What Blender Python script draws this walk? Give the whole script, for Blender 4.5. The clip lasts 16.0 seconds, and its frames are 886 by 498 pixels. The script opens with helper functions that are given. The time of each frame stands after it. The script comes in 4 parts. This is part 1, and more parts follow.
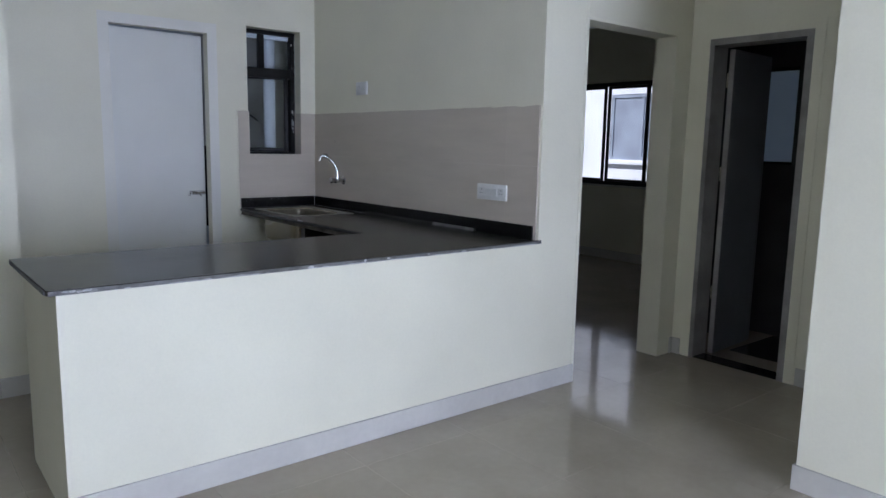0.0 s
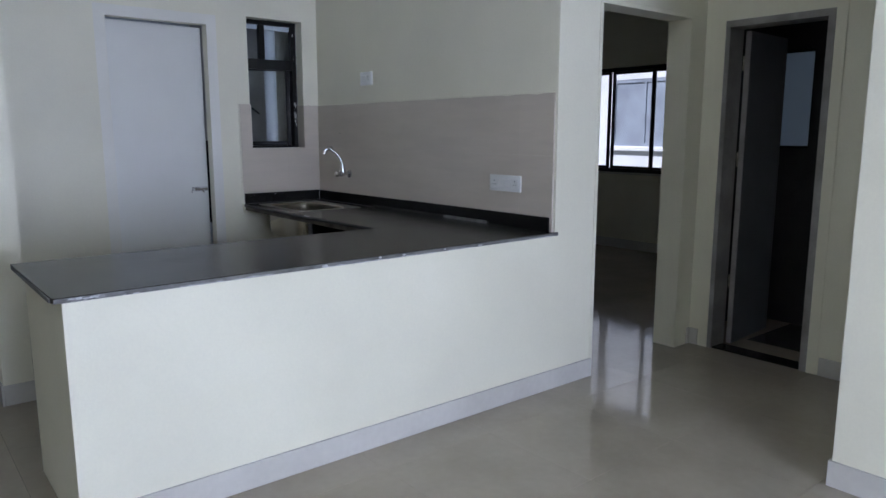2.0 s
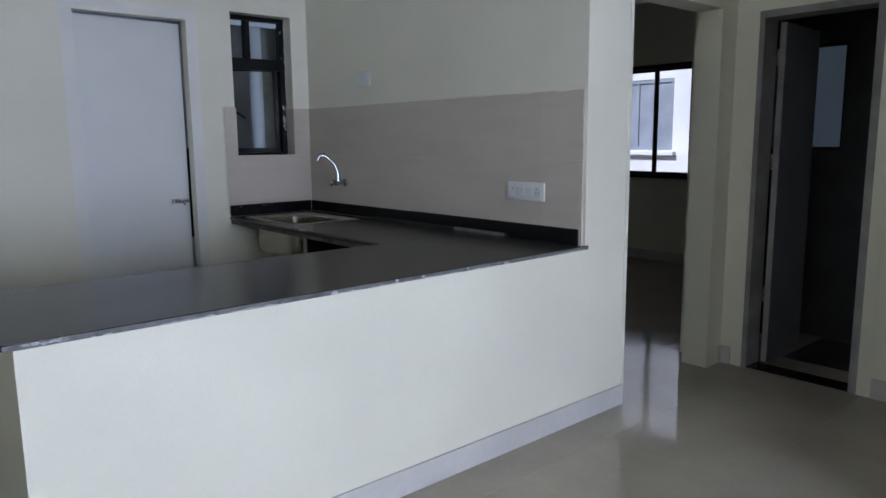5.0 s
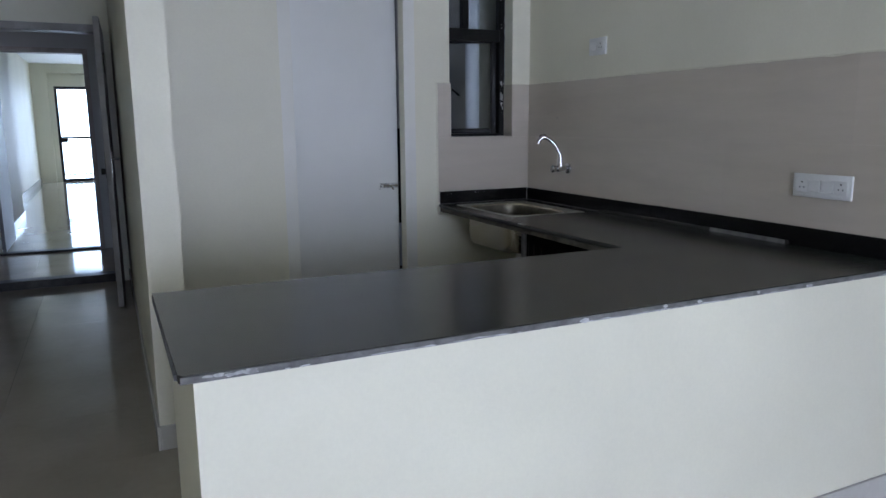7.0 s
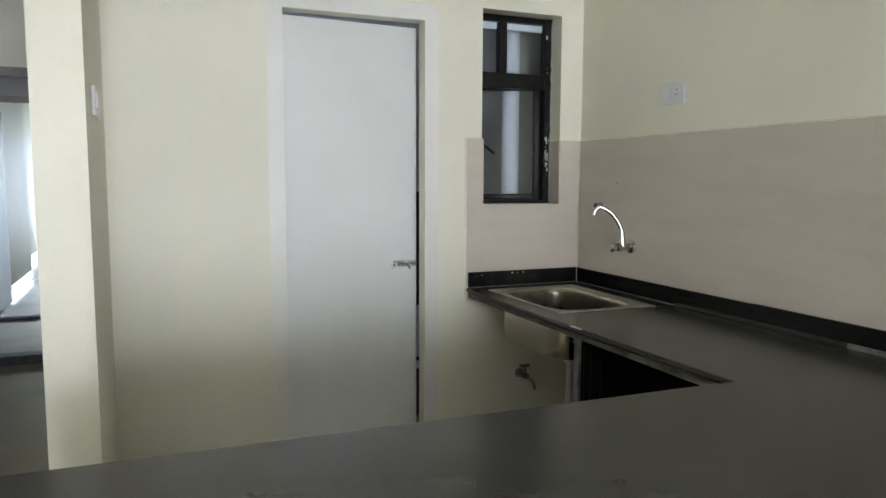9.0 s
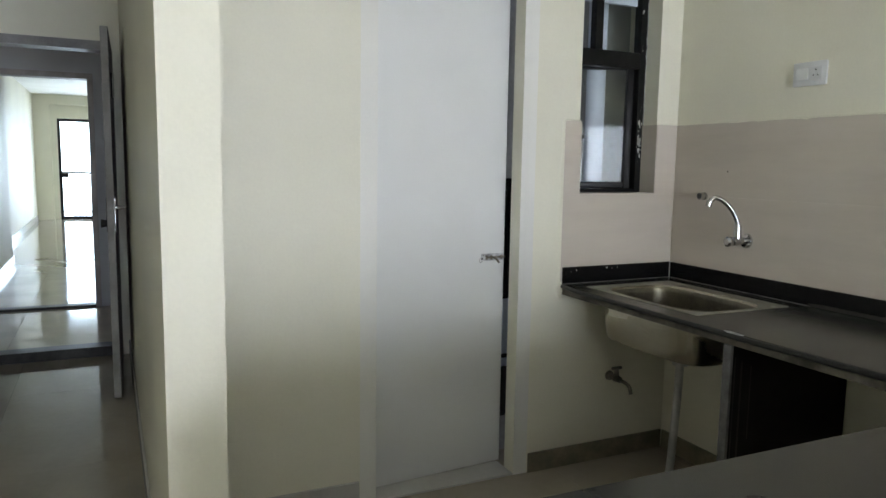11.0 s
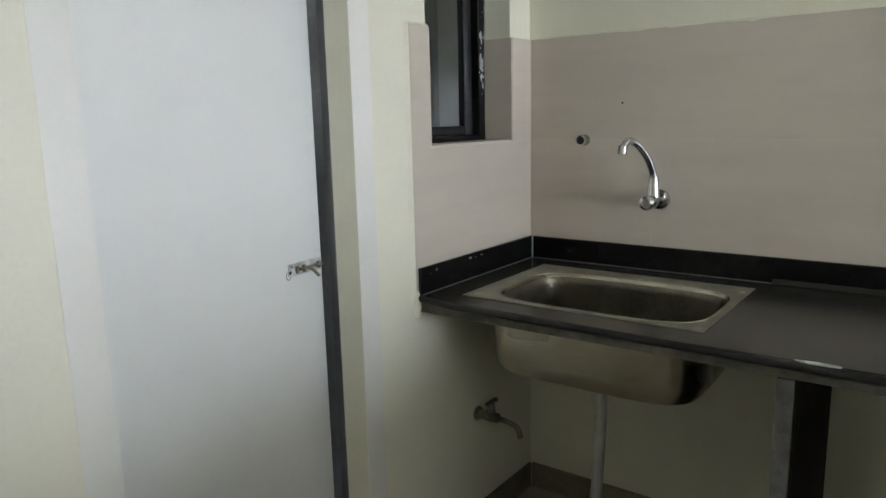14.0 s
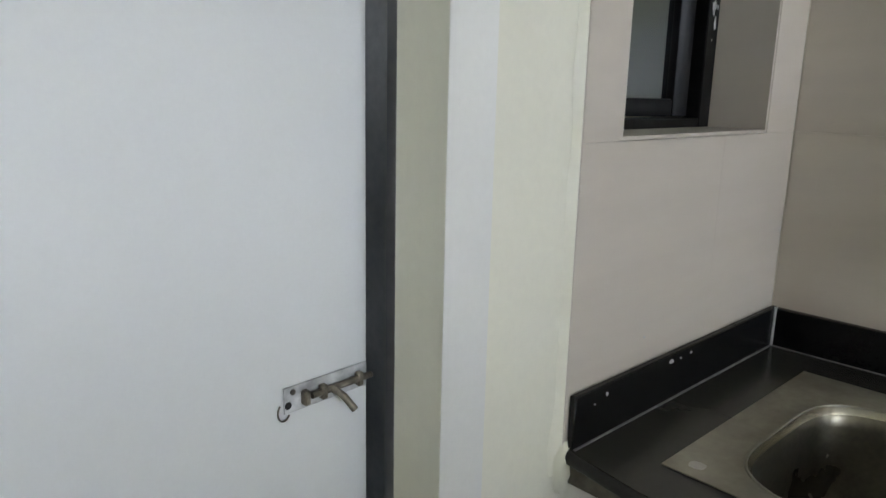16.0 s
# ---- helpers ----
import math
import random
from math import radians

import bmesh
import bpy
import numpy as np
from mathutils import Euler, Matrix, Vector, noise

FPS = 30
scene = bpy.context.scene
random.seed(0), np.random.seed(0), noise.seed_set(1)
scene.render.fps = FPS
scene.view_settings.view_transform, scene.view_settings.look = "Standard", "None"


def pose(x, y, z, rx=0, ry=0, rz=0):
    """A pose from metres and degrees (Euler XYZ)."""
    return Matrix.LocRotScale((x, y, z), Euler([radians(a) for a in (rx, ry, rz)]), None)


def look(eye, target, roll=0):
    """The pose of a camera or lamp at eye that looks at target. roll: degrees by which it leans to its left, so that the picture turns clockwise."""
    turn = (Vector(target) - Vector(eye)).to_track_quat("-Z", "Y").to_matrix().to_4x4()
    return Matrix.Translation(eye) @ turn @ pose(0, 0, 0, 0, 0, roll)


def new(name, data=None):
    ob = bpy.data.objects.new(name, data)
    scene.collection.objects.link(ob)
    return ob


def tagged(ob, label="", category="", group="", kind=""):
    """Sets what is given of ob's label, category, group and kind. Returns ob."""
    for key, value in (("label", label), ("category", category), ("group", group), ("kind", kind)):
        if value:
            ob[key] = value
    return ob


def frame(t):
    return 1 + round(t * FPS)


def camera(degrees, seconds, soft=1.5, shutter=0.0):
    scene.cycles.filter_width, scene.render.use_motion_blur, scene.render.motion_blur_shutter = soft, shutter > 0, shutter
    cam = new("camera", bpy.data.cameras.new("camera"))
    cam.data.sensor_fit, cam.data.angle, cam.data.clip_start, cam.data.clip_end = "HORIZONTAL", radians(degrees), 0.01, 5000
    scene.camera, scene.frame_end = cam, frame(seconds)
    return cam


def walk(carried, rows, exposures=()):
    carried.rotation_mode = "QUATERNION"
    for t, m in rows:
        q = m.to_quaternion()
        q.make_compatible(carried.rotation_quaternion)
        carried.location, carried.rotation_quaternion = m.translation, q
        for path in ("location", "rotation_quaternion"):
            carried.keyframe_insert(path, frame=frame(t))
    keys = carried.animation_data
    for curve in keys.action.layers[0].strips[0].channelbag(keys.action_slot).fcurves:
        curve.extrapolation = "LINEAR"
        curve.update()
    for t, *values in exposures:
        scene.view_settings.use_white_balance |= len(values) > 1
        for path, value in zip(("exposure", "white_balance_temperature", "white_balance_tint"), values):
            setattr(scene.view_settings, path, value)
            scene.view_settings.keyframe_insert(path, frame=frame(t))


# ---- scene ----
import itertools

cam = camera(64.2, 16.0)

PATH = [
    (0, (-0.229, -0.754, 1.361), (1.017, 0.782, 1.064), 1.1),
    (0.5, (-0.23, -0.76, 1.365), (1.01, 0.778, 1.057), 1.4),
    (1, (-0.227, -0.764, 1.377), (0.999, 0.79, 1.09), 1.1),
    (1.5, (-0.232, -0.723, 1.377), (1.003, 0.827, 1.107), 0.6),
    (2, (-0.222, -0.608, 1.369), (1.026, 0.921, 1.042), -0.0),
    (2.5, (-0.243, -0.5, 1.368), (1.05, 0.999, 1.085), -0.2),
    (3, (-0.244, -0.45, 1.348), (1.094, 1.015, 1.101), -0.7),
    (3.2, (-0.239, -0.43, 1.345), (1.115, 1.022, 1.106), -0.9),
    (5.3, (-0.036, -0.098, 1.353), (1.218, 1.424, 1.019), -0.6),
    (5.5, (-0.005, -0.054, 1.345), (1.175, 1.524, 1.006), -0.5),
    (6, (0.031, 0.077, 1.326), (1.009, 1.781, 0.954), 0.5),
    (6.5, (0.044, 0.278, 1.349), (0.91, 2.04, 0.972), -0.2),
    (7, (0.109, 0.449, 1.338), (0.95, 2.229, 0.985), -0.5),
    (7.5, (0.268, 0.664, 1.36), (1.059, 2.473, 1.043), -0.8),
    (8, (0.414, 0.835, 1.369), (1.13, 2.684, 1.108), -0.6),
    (8.5, (0.462, 1.057, 1.388), (1.204, 2.9, 1.158), 0.4),
    (9, (0.525, 1.252, 1.377), (1.285, 3.092, 1.178), 0.2),
    (9.5, (0.574, 1.375, 1.379), (1.263, 3.243, 1.19), 0.3),
    (10, (0.495, 1.478, 1.373), (1.125, 3.364, 1.164), 1.5),
    (10.7, (0.250, 1.64, 1.368), (0.98, 3.46, 1.145), 1.2),
    (11.5, (-0.010, 2.07, 1.368), (1.03, 3.76, 1.11), 0.4),
    (12.5, (0.103, 2.626, 1.367), (1.36, 4.155, 1.08), -0.6),
    (13, (0.212, 2.861, 1.365), (1.599, 4.273, 1.075), -1.2),
    (13.5, (0.325, 3.037, 1.347), (1.803, 4.341, 1.004), -0.9),
    (14, (0.461, 3.205, 1.328), (2.039, 4.378, 0.96), -1.4),
    (14.5, (0.718, 3.329, 1.338), (2.198, 4.616, 0.945), 1.0),
    (15, (0.954, 3.494, 1.316), (2.306, 4.905, 0.891), 2.2),
    (15.5, (1.125, 3.741, 1.318), (2.459, 5.165, 0.879), 1.4),
    (16, (1.244, 3.898, 1.303), (2.584, 5.316, 0.864), 1.3),
]
EXPO = [(0, -0.10, 6100, 24), (5.3, -0.17, 6100, 24), (7.5, -0.13, 6300, 23), (8.2, 0.32, 6950, 21), (9.0, 0.70, 7250, 19), (9.5, 0.83, 7300, 18), (12.5, 0.45, 7000, 18), (13.5, 0.80, 7100, 18), (14.5, 0.79, 7100, 18), (16.0, 0.70, 6950, 18)]
walk(cam, [(t, look(e, a, r)) for t, e, a, r in PATH], EXPO)

# ---- light ----
world = bpy.data.worlds.new("sky")
scene.world = world
world.use_nodes = True
wn = world.node_tree
sky = wn.nodes.new("ShaderNodeTexSky")
sky.sky_type = "NISHITA"
sky.sun_disc = False
sky.sun_elevation = radians(42)
sky.sun_rotation = radians(283)
wn.links.new(sky.outputs[0], wn.nodes["Background"].inputs[0])
wn.nodes["Background"].inputs[1].default_value = 0.12
SUN_DIR = Vector((math.sin(radians(283)) * math.cos(radians(42)), math.cos(radians(283)) * math.cos(radians(42)), math.sin(radians(42))))
sun = new("sun", bpy.data.lights.new("sun", "SUN"))
sun.data.energy, sun.data.angle, sun.data.color = 5.0, radians(0.5), (1.0, 0.99, 0.98)
sun.matrix_world = look(SUN_DIR * 50, (0, 0, 0))


def window_light(name, at, to, w, h, power, color):
    """An area lamp in an opening, for the sky's light."""
    ld = bpy.data.lights.new(name, "AREA")
    ld.shape, ld.size, ld.size_y, ld.energy, ld.color = "RECTANGLE", w, h, power, color
    ob = new(name, ld)
    ob.matrix_world = look(at, to)
    return ob


SKYBLUE = (0.685, 0.818, 1.0)
window_light("living_window_light", (0.75, -3.75, 1.15), (0.6, 0.0, 1.0), 1.9, 2.0, 158, SKYBLUE)
window_light("neighbour_window_light", (0.3, 21.6, 1.3), (0.3, 10.0, 1.0), 3.4, 2.8, 270, (0.58, 0.79, 1.0))


# ---- materials ----
def material(name, color, rough=0.5, metal=0.0, scale=3.0, var=0.06, fine=60.0, bump=0.05, tint=None, spec=0.5,
             rough_var=0.0, stretch=(1, 1, 1), per_object=0.0):
    """Base colour varied at two scales, with a fine relief."""
    m = bpy.data.materials.new(name)
    m.use_nodes = True
    n, l = m.node_tree.nodes, m.node_tree.links
    b = n["Principled BSDF"]
    b.inputs["Metallic"].default_value = metal
    b.inputs["Specular IOR Level"].default_value = spec
    geo = n.new("ShaderNodeNewGeometry")
    mp = n.new("ShaderNodeMapping")
    mp.inputs["Scale"].default_value = stretch
    l.new(geo.outputs["Position"], mp.inputs[0])
    big = n.new("ShaderNodeTexNoise")
    big.inputs["Scale"].default_value, big.inputs["Detail"].default_value = scale, 5
    small = n.new("ShaderNodeTexNoise")
    small.inputs["Scale"].default_value, small.inputs["Detail"].default_value = fine, 4
    l.new(mp.outputs[0], big.inputs["Vector"])
    l.new(mp.outputs[0], small.inputs["Vector"])
    mix = n.new("ShaderNodeMix")
    mix.data_type = "RGBA"
    dark = tuple(c * (1 - 2.2 * var) for c in color) if tint is None else tint
    mix.inputs["A"].default_value = (*dark, 1)
    mix.inputs["B"].default_value = (*(min(1, c * (1 + 0.7 * var)) for c in color), 1)
    ramp = n.new("ShaderNodeMapRange")
    ramp.interpolation_type = "SMOOTHERSTEP"
    ramp.inputs["From Min"].default_value, ramp.inputs["From Max"].default_value = 0.22, 0.75
    l.new(big.outputs[0], ramp.inputs["Value"])
    l.new(ramp.outputs[0], mix.inputs["Factor"])
    mul = n.new("ShaderNodeMix")
    mul.data_type, mul.blend_type = "RGBA", "MULTIPLY"
    mul.inputs["Factor"].default_value = 1
    l.new(mix.outputs["Result"], mul.inputs["A"])
    sr = n.new("ShaderNodeMapRange")
    sr.inputs["From Min"].default_value, sr.inputs["From Max"].default_value = 0.3, 0.7
    sr.inputs["To Min"].default_value, sr.inputs["To Max"].default_value = 1 - var, 1.0
    l.new(small.outputs[0], sr.inputs["Value"])
    last = sr.outputs[0]
    if per_object:
        oi = n.new("ShaderNodeObjectInfo")
        pr = n.new("ShaderNodeMapRange")
        pr.inputs["To Min"].default_value = 1 - per_object
        l.new(oi.outputs["Random"], pr.inputs["Value"])
        mm = n.new("ShaderNodeMath")
        mm.operation = "MULTIPLY"
        l.new(last, mm.inputs[0])
        l.new(pr.outputs[0], mm.inputs[1])
        last = mm.outputs[0]
    l.new(last, mul.inputs["B"])
    l.new(mul.outputs["Result"], b.inputs["Base Color"])
    rr = n.new("ShaderNodeMapRange")
    rr.inputs["To Min"].default_value, rr.inputs["To Max"].default_value = max(0, rough - rough_var), min(1, rough + rough_var)
    l.new(big.outputs[0], rr.inputs["Value"])
    l.new(rr.outputs[0], b.inputs["Roughness"])
    if bump:
        bp = n.new("ShaderNodeBump")
        bp.inputs["Strength"].default_value, bp.inputs["Distance"].default_value = bump, 0.004
        l.new(small.outputs[0], bp.inputs["Height"])
        l.new(bp.outputs[0], b.inputs["Normal"])
    return m


def glass(name, rough=0.0, color=(0.9, 0.95, 0.95), ior=1.45):
    m = bpy.data.materials.new(name)
    m.use_nodes = True
    b = m.node_tree.nodes["Principled BSDF"]
    b.inputs["Base Color"].default_value = (*color, 1)
    b.inputs["Roughness"].default_value = rough
    b.inputs["Transmission Weight"].default_value = 1.0
    b.inputs["IOR"].default_value = ior
    return m


PAINT = material("cream_wall_paint", (0.78, 0.75, 0.612), 0.55, scale=1.3, var=0.03, fine=90, bump=0.12, rough_var=0.05)
WHITE = material("white_frame_paint", (0.775, 0.762, 0.70), 0.45, scale=2, var=0.025, fine=120, bump=0.06)
CEIL = material("white_ceiling_paint", (0.8, 0.8, 0.77), 0.7, scale=2, var=0.02, bump=0.05)
DOOR = material("white_door_laminate", (0.765, 0.767, 0.735), 0.38, scale=1.5, var=0.02, fine=200, bump=0.03)
FLOOR = material("beige_vitrified_tile", (0.40, 0.352, 0.28), 0.09, scale=2.5, var=0.05, fine=25, bump=0.004, rough_var=0.04, per_object=0.05)
GROUT = material("grey_grout", (0.33, 0.31, 0.28), 0.8, scale=9, var=0.1)
SKIRT = material("beige_skirting_tile", (0.60, 0.58, 0.54), 0.16, scale=3, var=0.05, fine=30, bump=0.01)
BROWNSKIRT = material("dark_brown_skirting", (0.26, 0.225, 0.15), 0.55, scale=5, var=0.2, fine=50, bump=0.05)
GRANITE = material("dusty_black_granite", (0.043, 0.041, 0.036), 0.24, scale=4, var=0.05, fine=60, bump=0, spec=0.32, rough_var=0.05)
GEDGE = material("black_granite_edge", (0.024, 0.023, 0.022), 0.5, spec=0.35, scale=14, var=0.3, fine=160, bump=0.1, rough_var=0.1)
BLACK = material("polished_black_stone", (0.006, 0.006, 0.006), 0.26, scale=8, var=0.2, fine=180, spec=0.28, bump=0, rough_var=0.0, tint=(0.010, 0.010, 0.0095))
MATTE = material("matte_black_stone", (0.008, 0.008, 0.0075), 0.6, scale=9, var=0.25, fine=120, spec=0.15, bump=0.05, rough_var=0.1)
ROUGHSTONE = material("rough_grey_stone", (0.15, 0.135, 0.11), 0.8, scale=12, var=0.25, fine=80, bump=0.4)
STAIN = material("faint_cement_stain", (0.014, 0.014, 0.013), 0.6, scale=12, var=0.25, fine=80, bump=0.3)
# lobby walls' colour carries the dim blue light from the neighbours' flat
LOBBY = material("blue_lit_lobby_paint", (0.36, 0.38, 0.40), 0.6, scale=1.3, var=0.04, fine=90, bump=0.12)
SAWN = material("sawn_grey_stone_edge", (0.17, 0.165, 0.165), 0.6, scale=25, var=0.2, fine=150, bump=0.2)
CEMENT = material("white_cement_smear", (0.55, 0.55, 0.55), 0.85, scale=30, var=0.25, fine=140, bump=0.5)
DADO = material("beige_streaked_wall_tile", (0.58, 0.512, 0.43), 0.33, scale=5, var=0.03, fine=26, bump=0.008, stretch=(0.3, 0.3, 2.0), per_object=0.03)
FLANGE = material("worn_steel_rim", (0.36, 0.34, 0.28), 0.42, metal=0.75, scale=12, var=0.12, fine=90, bump=0.04)
# darker than STEEL: the bowl's inner shade is held in this colour
BOWL = material("shade_darkened_steel", (0.19, 0.172, 0.13), 0.29, metal=0.8, scale=9, var=0.2, fine=120, bump=0.03, rough_var=0.08)
STEEL = material("brushed_stainless_steel", (0.52, 0.48, 0.39), 0.27, metal=1, scale=4, var=0.12, fine=150, bump=0.03, rough_var=0.08, stretch=(1, 0.2, 1))
CHROME = material("chrome", (0.55, 0.55, 0.55), 0.10, metal=1, scale=8, var=0.04, bump=0.0)
DULL = material("dull_brass_chrome", (0.33, 0.30, 0.25), 0.35, metal=1, scale=20, var=0.3, bump=0.1)
BRASS = material("worn_brass", (0.36, 0.32, 0.25), 0.45, metal=0.7, scale=30, var=0.3, bump=0.2)
PVC = material("grey_white_plastic_pipe", (0.50, 0.49, 0.46), 0.45, scale=10, var=0.1, fine=60, bump=0.05)
FRAME = material("black_window_aluminium", (0.008, 0.0078, 0.0075), 0.42, spec=0.22, scale=18, var=0.3, fine=90, bump=0.08)
SPOT = material("white_paint_spots", (0.6, 0.6, 0.58), 0.7, scale=30, var=0.2, bump=0.2)
PLASTIC = material("white_switch_plastic", (0.74, 0.74, 0.72), 0.28, scale=6, var=0.03, bump=0.0)
HOLE = material("dark_socket_hole", (0.01, 0.009, 0.008), 0.6, scale=6, var=0.1, bump=0.0)
# grey door laminate, with the dark bathroom's shade in its tone
GREYDOOR = material("shaded_grey_door_laminate", (0.17, 0.18, 0.19), 0.45, scale=3, var=0.05, bump=0.02)
TEAK = material("dark_brown_door_laminate", (0.075, 0.06, 0.05), 0.42, scale=4, var=0.2, fine=60, bump=0.1, stretch=(1, 1, 0.15))
DOOREDGE = material("grey_brown_door_edge", (0.30, 0.285, 0.27), 0.5, scale=6, var=0.12, bump=0.05)
GREYWALL = material("grey_blue_outside_wall", (0.48, 0.51, 0.54), 0.8, scale=1.5, var=0.12, fine=50, bump=0.2)
# plain grey plaster for the shaft's side wall
GREYSIDE = material("grey_side_plaster", (0.48, 0.475, 0.43), 0.85, scale=2, var=0.15, fine=40, bump=0.3)
OUTWHITE = material("white_outside_plaster", (0.76, 0.80, 0.85), 0.75, scale=1.2, var=0.06, fine=60, bump=0.2)
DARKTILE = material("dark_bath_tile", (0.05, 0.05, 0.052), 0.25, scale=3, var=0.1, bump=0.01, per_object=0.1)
EARTH = material("dusty_ground", (0.20, 0.18, 0.14), 0.9, scale=0.05, var=0.2, fine=2, bump=0.3)
SHUTTER = material("grey_blue_louvre", (0.30, 0.35, 0.42), 0.4, scale=3, var=0.1)
RUBBER = material("black_shoe_leather", (0.012, 0.011, 0.011), 0.45, scale=20, var=0.3, bump=0.2)
REBATEGREY = material("dark_grey_lining", (0.3, 0.3, 0.31), 0.6, scale=8, var=0.1, bump=0.02)
GLASS = glass("clear_window_glass")
DIRTY = glass("dusty_window_glass", 0.02, (0.80, 0.84, 0.84), 1.25)
FROST = glass("frosted_glass", 0.5, (0.6, 0.7, 0.8))


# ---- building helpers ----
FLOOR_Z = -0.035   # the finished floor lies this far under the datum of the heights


def thing(name, at, label, category, group="", kind=""):
    ob = new(name)
    ob.empty_display_size = 0.1
    ob.location = at
    return tagged(ob, label, category, group, kind)


def origin(ob):
    v = Vector((0, 0, 0))
    while ob is not None:
        v += ob.location
        ob = ob.parent
    return v


def part(name, bm, mat, parent=None, label="", kind="", category="", group="", at=None, local=False):
    """One mesh object, from a bmesh in the place's own coordinates."""
    base = Vector(at) if at is not None else Vector((0, 0, 0))
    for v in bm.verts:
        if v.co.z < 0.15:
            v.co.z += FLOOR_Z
    off = Vector((0, 0, 0)) if local else (origin(parent) if parent else Vector((0, 0, 0))) + base
    bmesh.ops.translate(bm, verts=bm.verts, vec=-off)
    bmesh.ops.recalc_face_normals(bm, faces=bm.faces)
    for e in bm.edges:
        e.smooth = len(e.link_faces) == 2 and e.calc_face_angle(0) < 0.7
    for f in bm.faces:
        f.smooth = True
    me = bpy.data.meshes.new(name)
    bm.to_mesh(me)
    bm.free()
    for m in (mat if isinstance(mat, (list, tuple)) else [mat]):
        me.materials.append(m)
    ob = new(name, me)
    ob.location = base
    ob.parent = parent
    return tagged(ob, label, category, group, kind)


def box(bm, x0, x1, y0, y1, z0, z1, bev=0.0, seg=1):
    vs = [bm.verts.new(p) for p in itertools.product((x0, x1), (y0, y1), (z0, z1))]
    fs = [bm.faces.new([vs[i] for i in q]) for q in ((0, 1, 3, 2), (4, 6, 7, 5), (0, 4, 5, 1), (2, 3, 7, 6), (0, 2, 6, 4), (1, 5, 7, 3))]
    if bev:
        bmesh.ops.recalc_face_normals(bm, faces=fs)
        es = list({e for f in fs for e in f.edges})
        bmesh.ops.bevel(bm, geom=es, offset=bev, segments=seg, affect="EDGES", profile=0.5)
    return bm


def boxes(*bs, bev=0.0):
    bm = bmesh.new()
    for b in bs:
        box(bm, *b, bev=bev)
    return bm


def prism(bm, poly, z0, z1, bev=0.0, seg=1):
    lo = [bm.verts.new((x, y, z0)) for x, y in poly]
    hi = [bm.verts.new((x, y, z1)) for x, y in poly]
    n = len(poly)
    fs = [bm.faces.new(lo[::-1]), bm.faces.new(hi)]
    fs += [bm.faces.new((lo[i], lo[(i + 1) % n], hi[(i + 1) % n], hi[i])) for i in range(n)]
    if bev:
        bmesh.ops.recalc_face_normals(bm, faces=fs)
        bmesh.ops.bevel(bm, geom=list(fs[1].edges) + list(fs[0].edges), offset=bev, segments=seg, affect="EDGES", profile=0.5)
    return bm


def tube(bm, pts, radii, seg=14, caps=True):
    """A round tube along points; radii: one number or one a point."""
    pts = [Vector(p) for p in pts]
    if not isinstance(radii, (list, tuple)):
        radii = [radii] * len(pts)
    rings = []
    ref = None
    for i, p in enumerate(pts):
        d = (pts[min(i + 1, len(pts) - 1)] - pts[max(i - 1, 0)]).normalized()
        if ref is None:
            ref = Vector((0, 0, 1)) if abs(d.z) < 0.9 else Vector((1, 0, 0))
        u = (ref - ref.dot(d) * d).normalized()
        ref = u
        w = d.cross(u)
        rings.append([bm.verts.new(p + radii[i] * (math.cos(a) * u + math.sin(a) * w)) for a in (2 * math.pi * k / seg for k in range(seg))])
    for a, b in zip(rings, rings[1:]):
        for k in range(seg):
            bm.faces.new((a[k], a[(k + 1) % seg], b[(k + 1) % seg], b[k]))
    if caps:
        bm.faces.new(rings[0][::-1])
        bm.faces.new(rings[-1])
    return bm


def curve_pts(ctrl, n=8):
    """A smooth line through points."""
    c = [Vector(p) for p in ctrl]
    c = [2 * c[0] - c[1]] + c + [2 * c[-1] - c[-2]]
    out = []
    for i in range(1, len(c) - 2):
        for k in range(n):
            t = k / n
            a, b, d, e = c[i - 1], c[i], c[i + 1], c[i + 2]
            out.append(0.5 * ((2 * b) + (d - a) * t + (2 * a - 5 * b + 4 * d - e) * t * t + (3 * b - a - 3 * d + e) * t ** 3))
    out.append(c[-2])
    return out


def wall(name, axis, a0, a1, t0, t1, z0, z1, holes=(), mat=None, label="", bev=0.0):
    """A wall along x or y, with real openings (a0, a1, z0, z1)."""
    bm = bmesh.new()

    def b(p0, p1, q0, q1):
        if p1 - p0 > 1e-4 and q1 - q0 > 1e-4:
            if axis == "x":
                box(bm, p0, p1, t0, t1, q0, q1)
            else:
                box(bm, t0, t1, p0, p1, q0, q1)
    at = a0
    for h0, h1, hz0, hz1 in sorted(holes):
        b(at, h0, z0, z1)
        b(h0, h1, z0, hz0)
        b(h0, h1, hz1, z1)
        at = h1
    b(at, a1, z0, z1)
    return part(name, bm, mat or PAINT, kind="structure", label=label)


# ---- the plan ----
XT = 2.60      # face of the wall tiles on the kitchen's east wall
YF = 4.42      # face of the kitchen's far wall
YS = 1.915     # face of the half wall and of the wall with the bedroom door
H = 2.80
TOP = 0.839     # worktop
WX0, WX1 = 0.222, 0.362   # the kitchen's west wall
DX0, DX1 = 1.077, 1.739   # utility door
WN = (2.038, 2.482, 1.245, 2.196)  # kitchen window
YP = 3.53      # its south end
YM = 7.28      # wall of the main door
YN = 9.2       # wall of the neighbours' door

# floors
part("floor", boxes((-3.2, 7.2, -4.2, 22.4, -0.20, -0.012)), GROUT, kind="structure", label="concrete slab with grey grout between the floor tiles")
part("ground", boxes((-400, 400, -400, 400, -12.3, -12.0)), EARTH, kind="structure", label="dusty ground far below the flats")

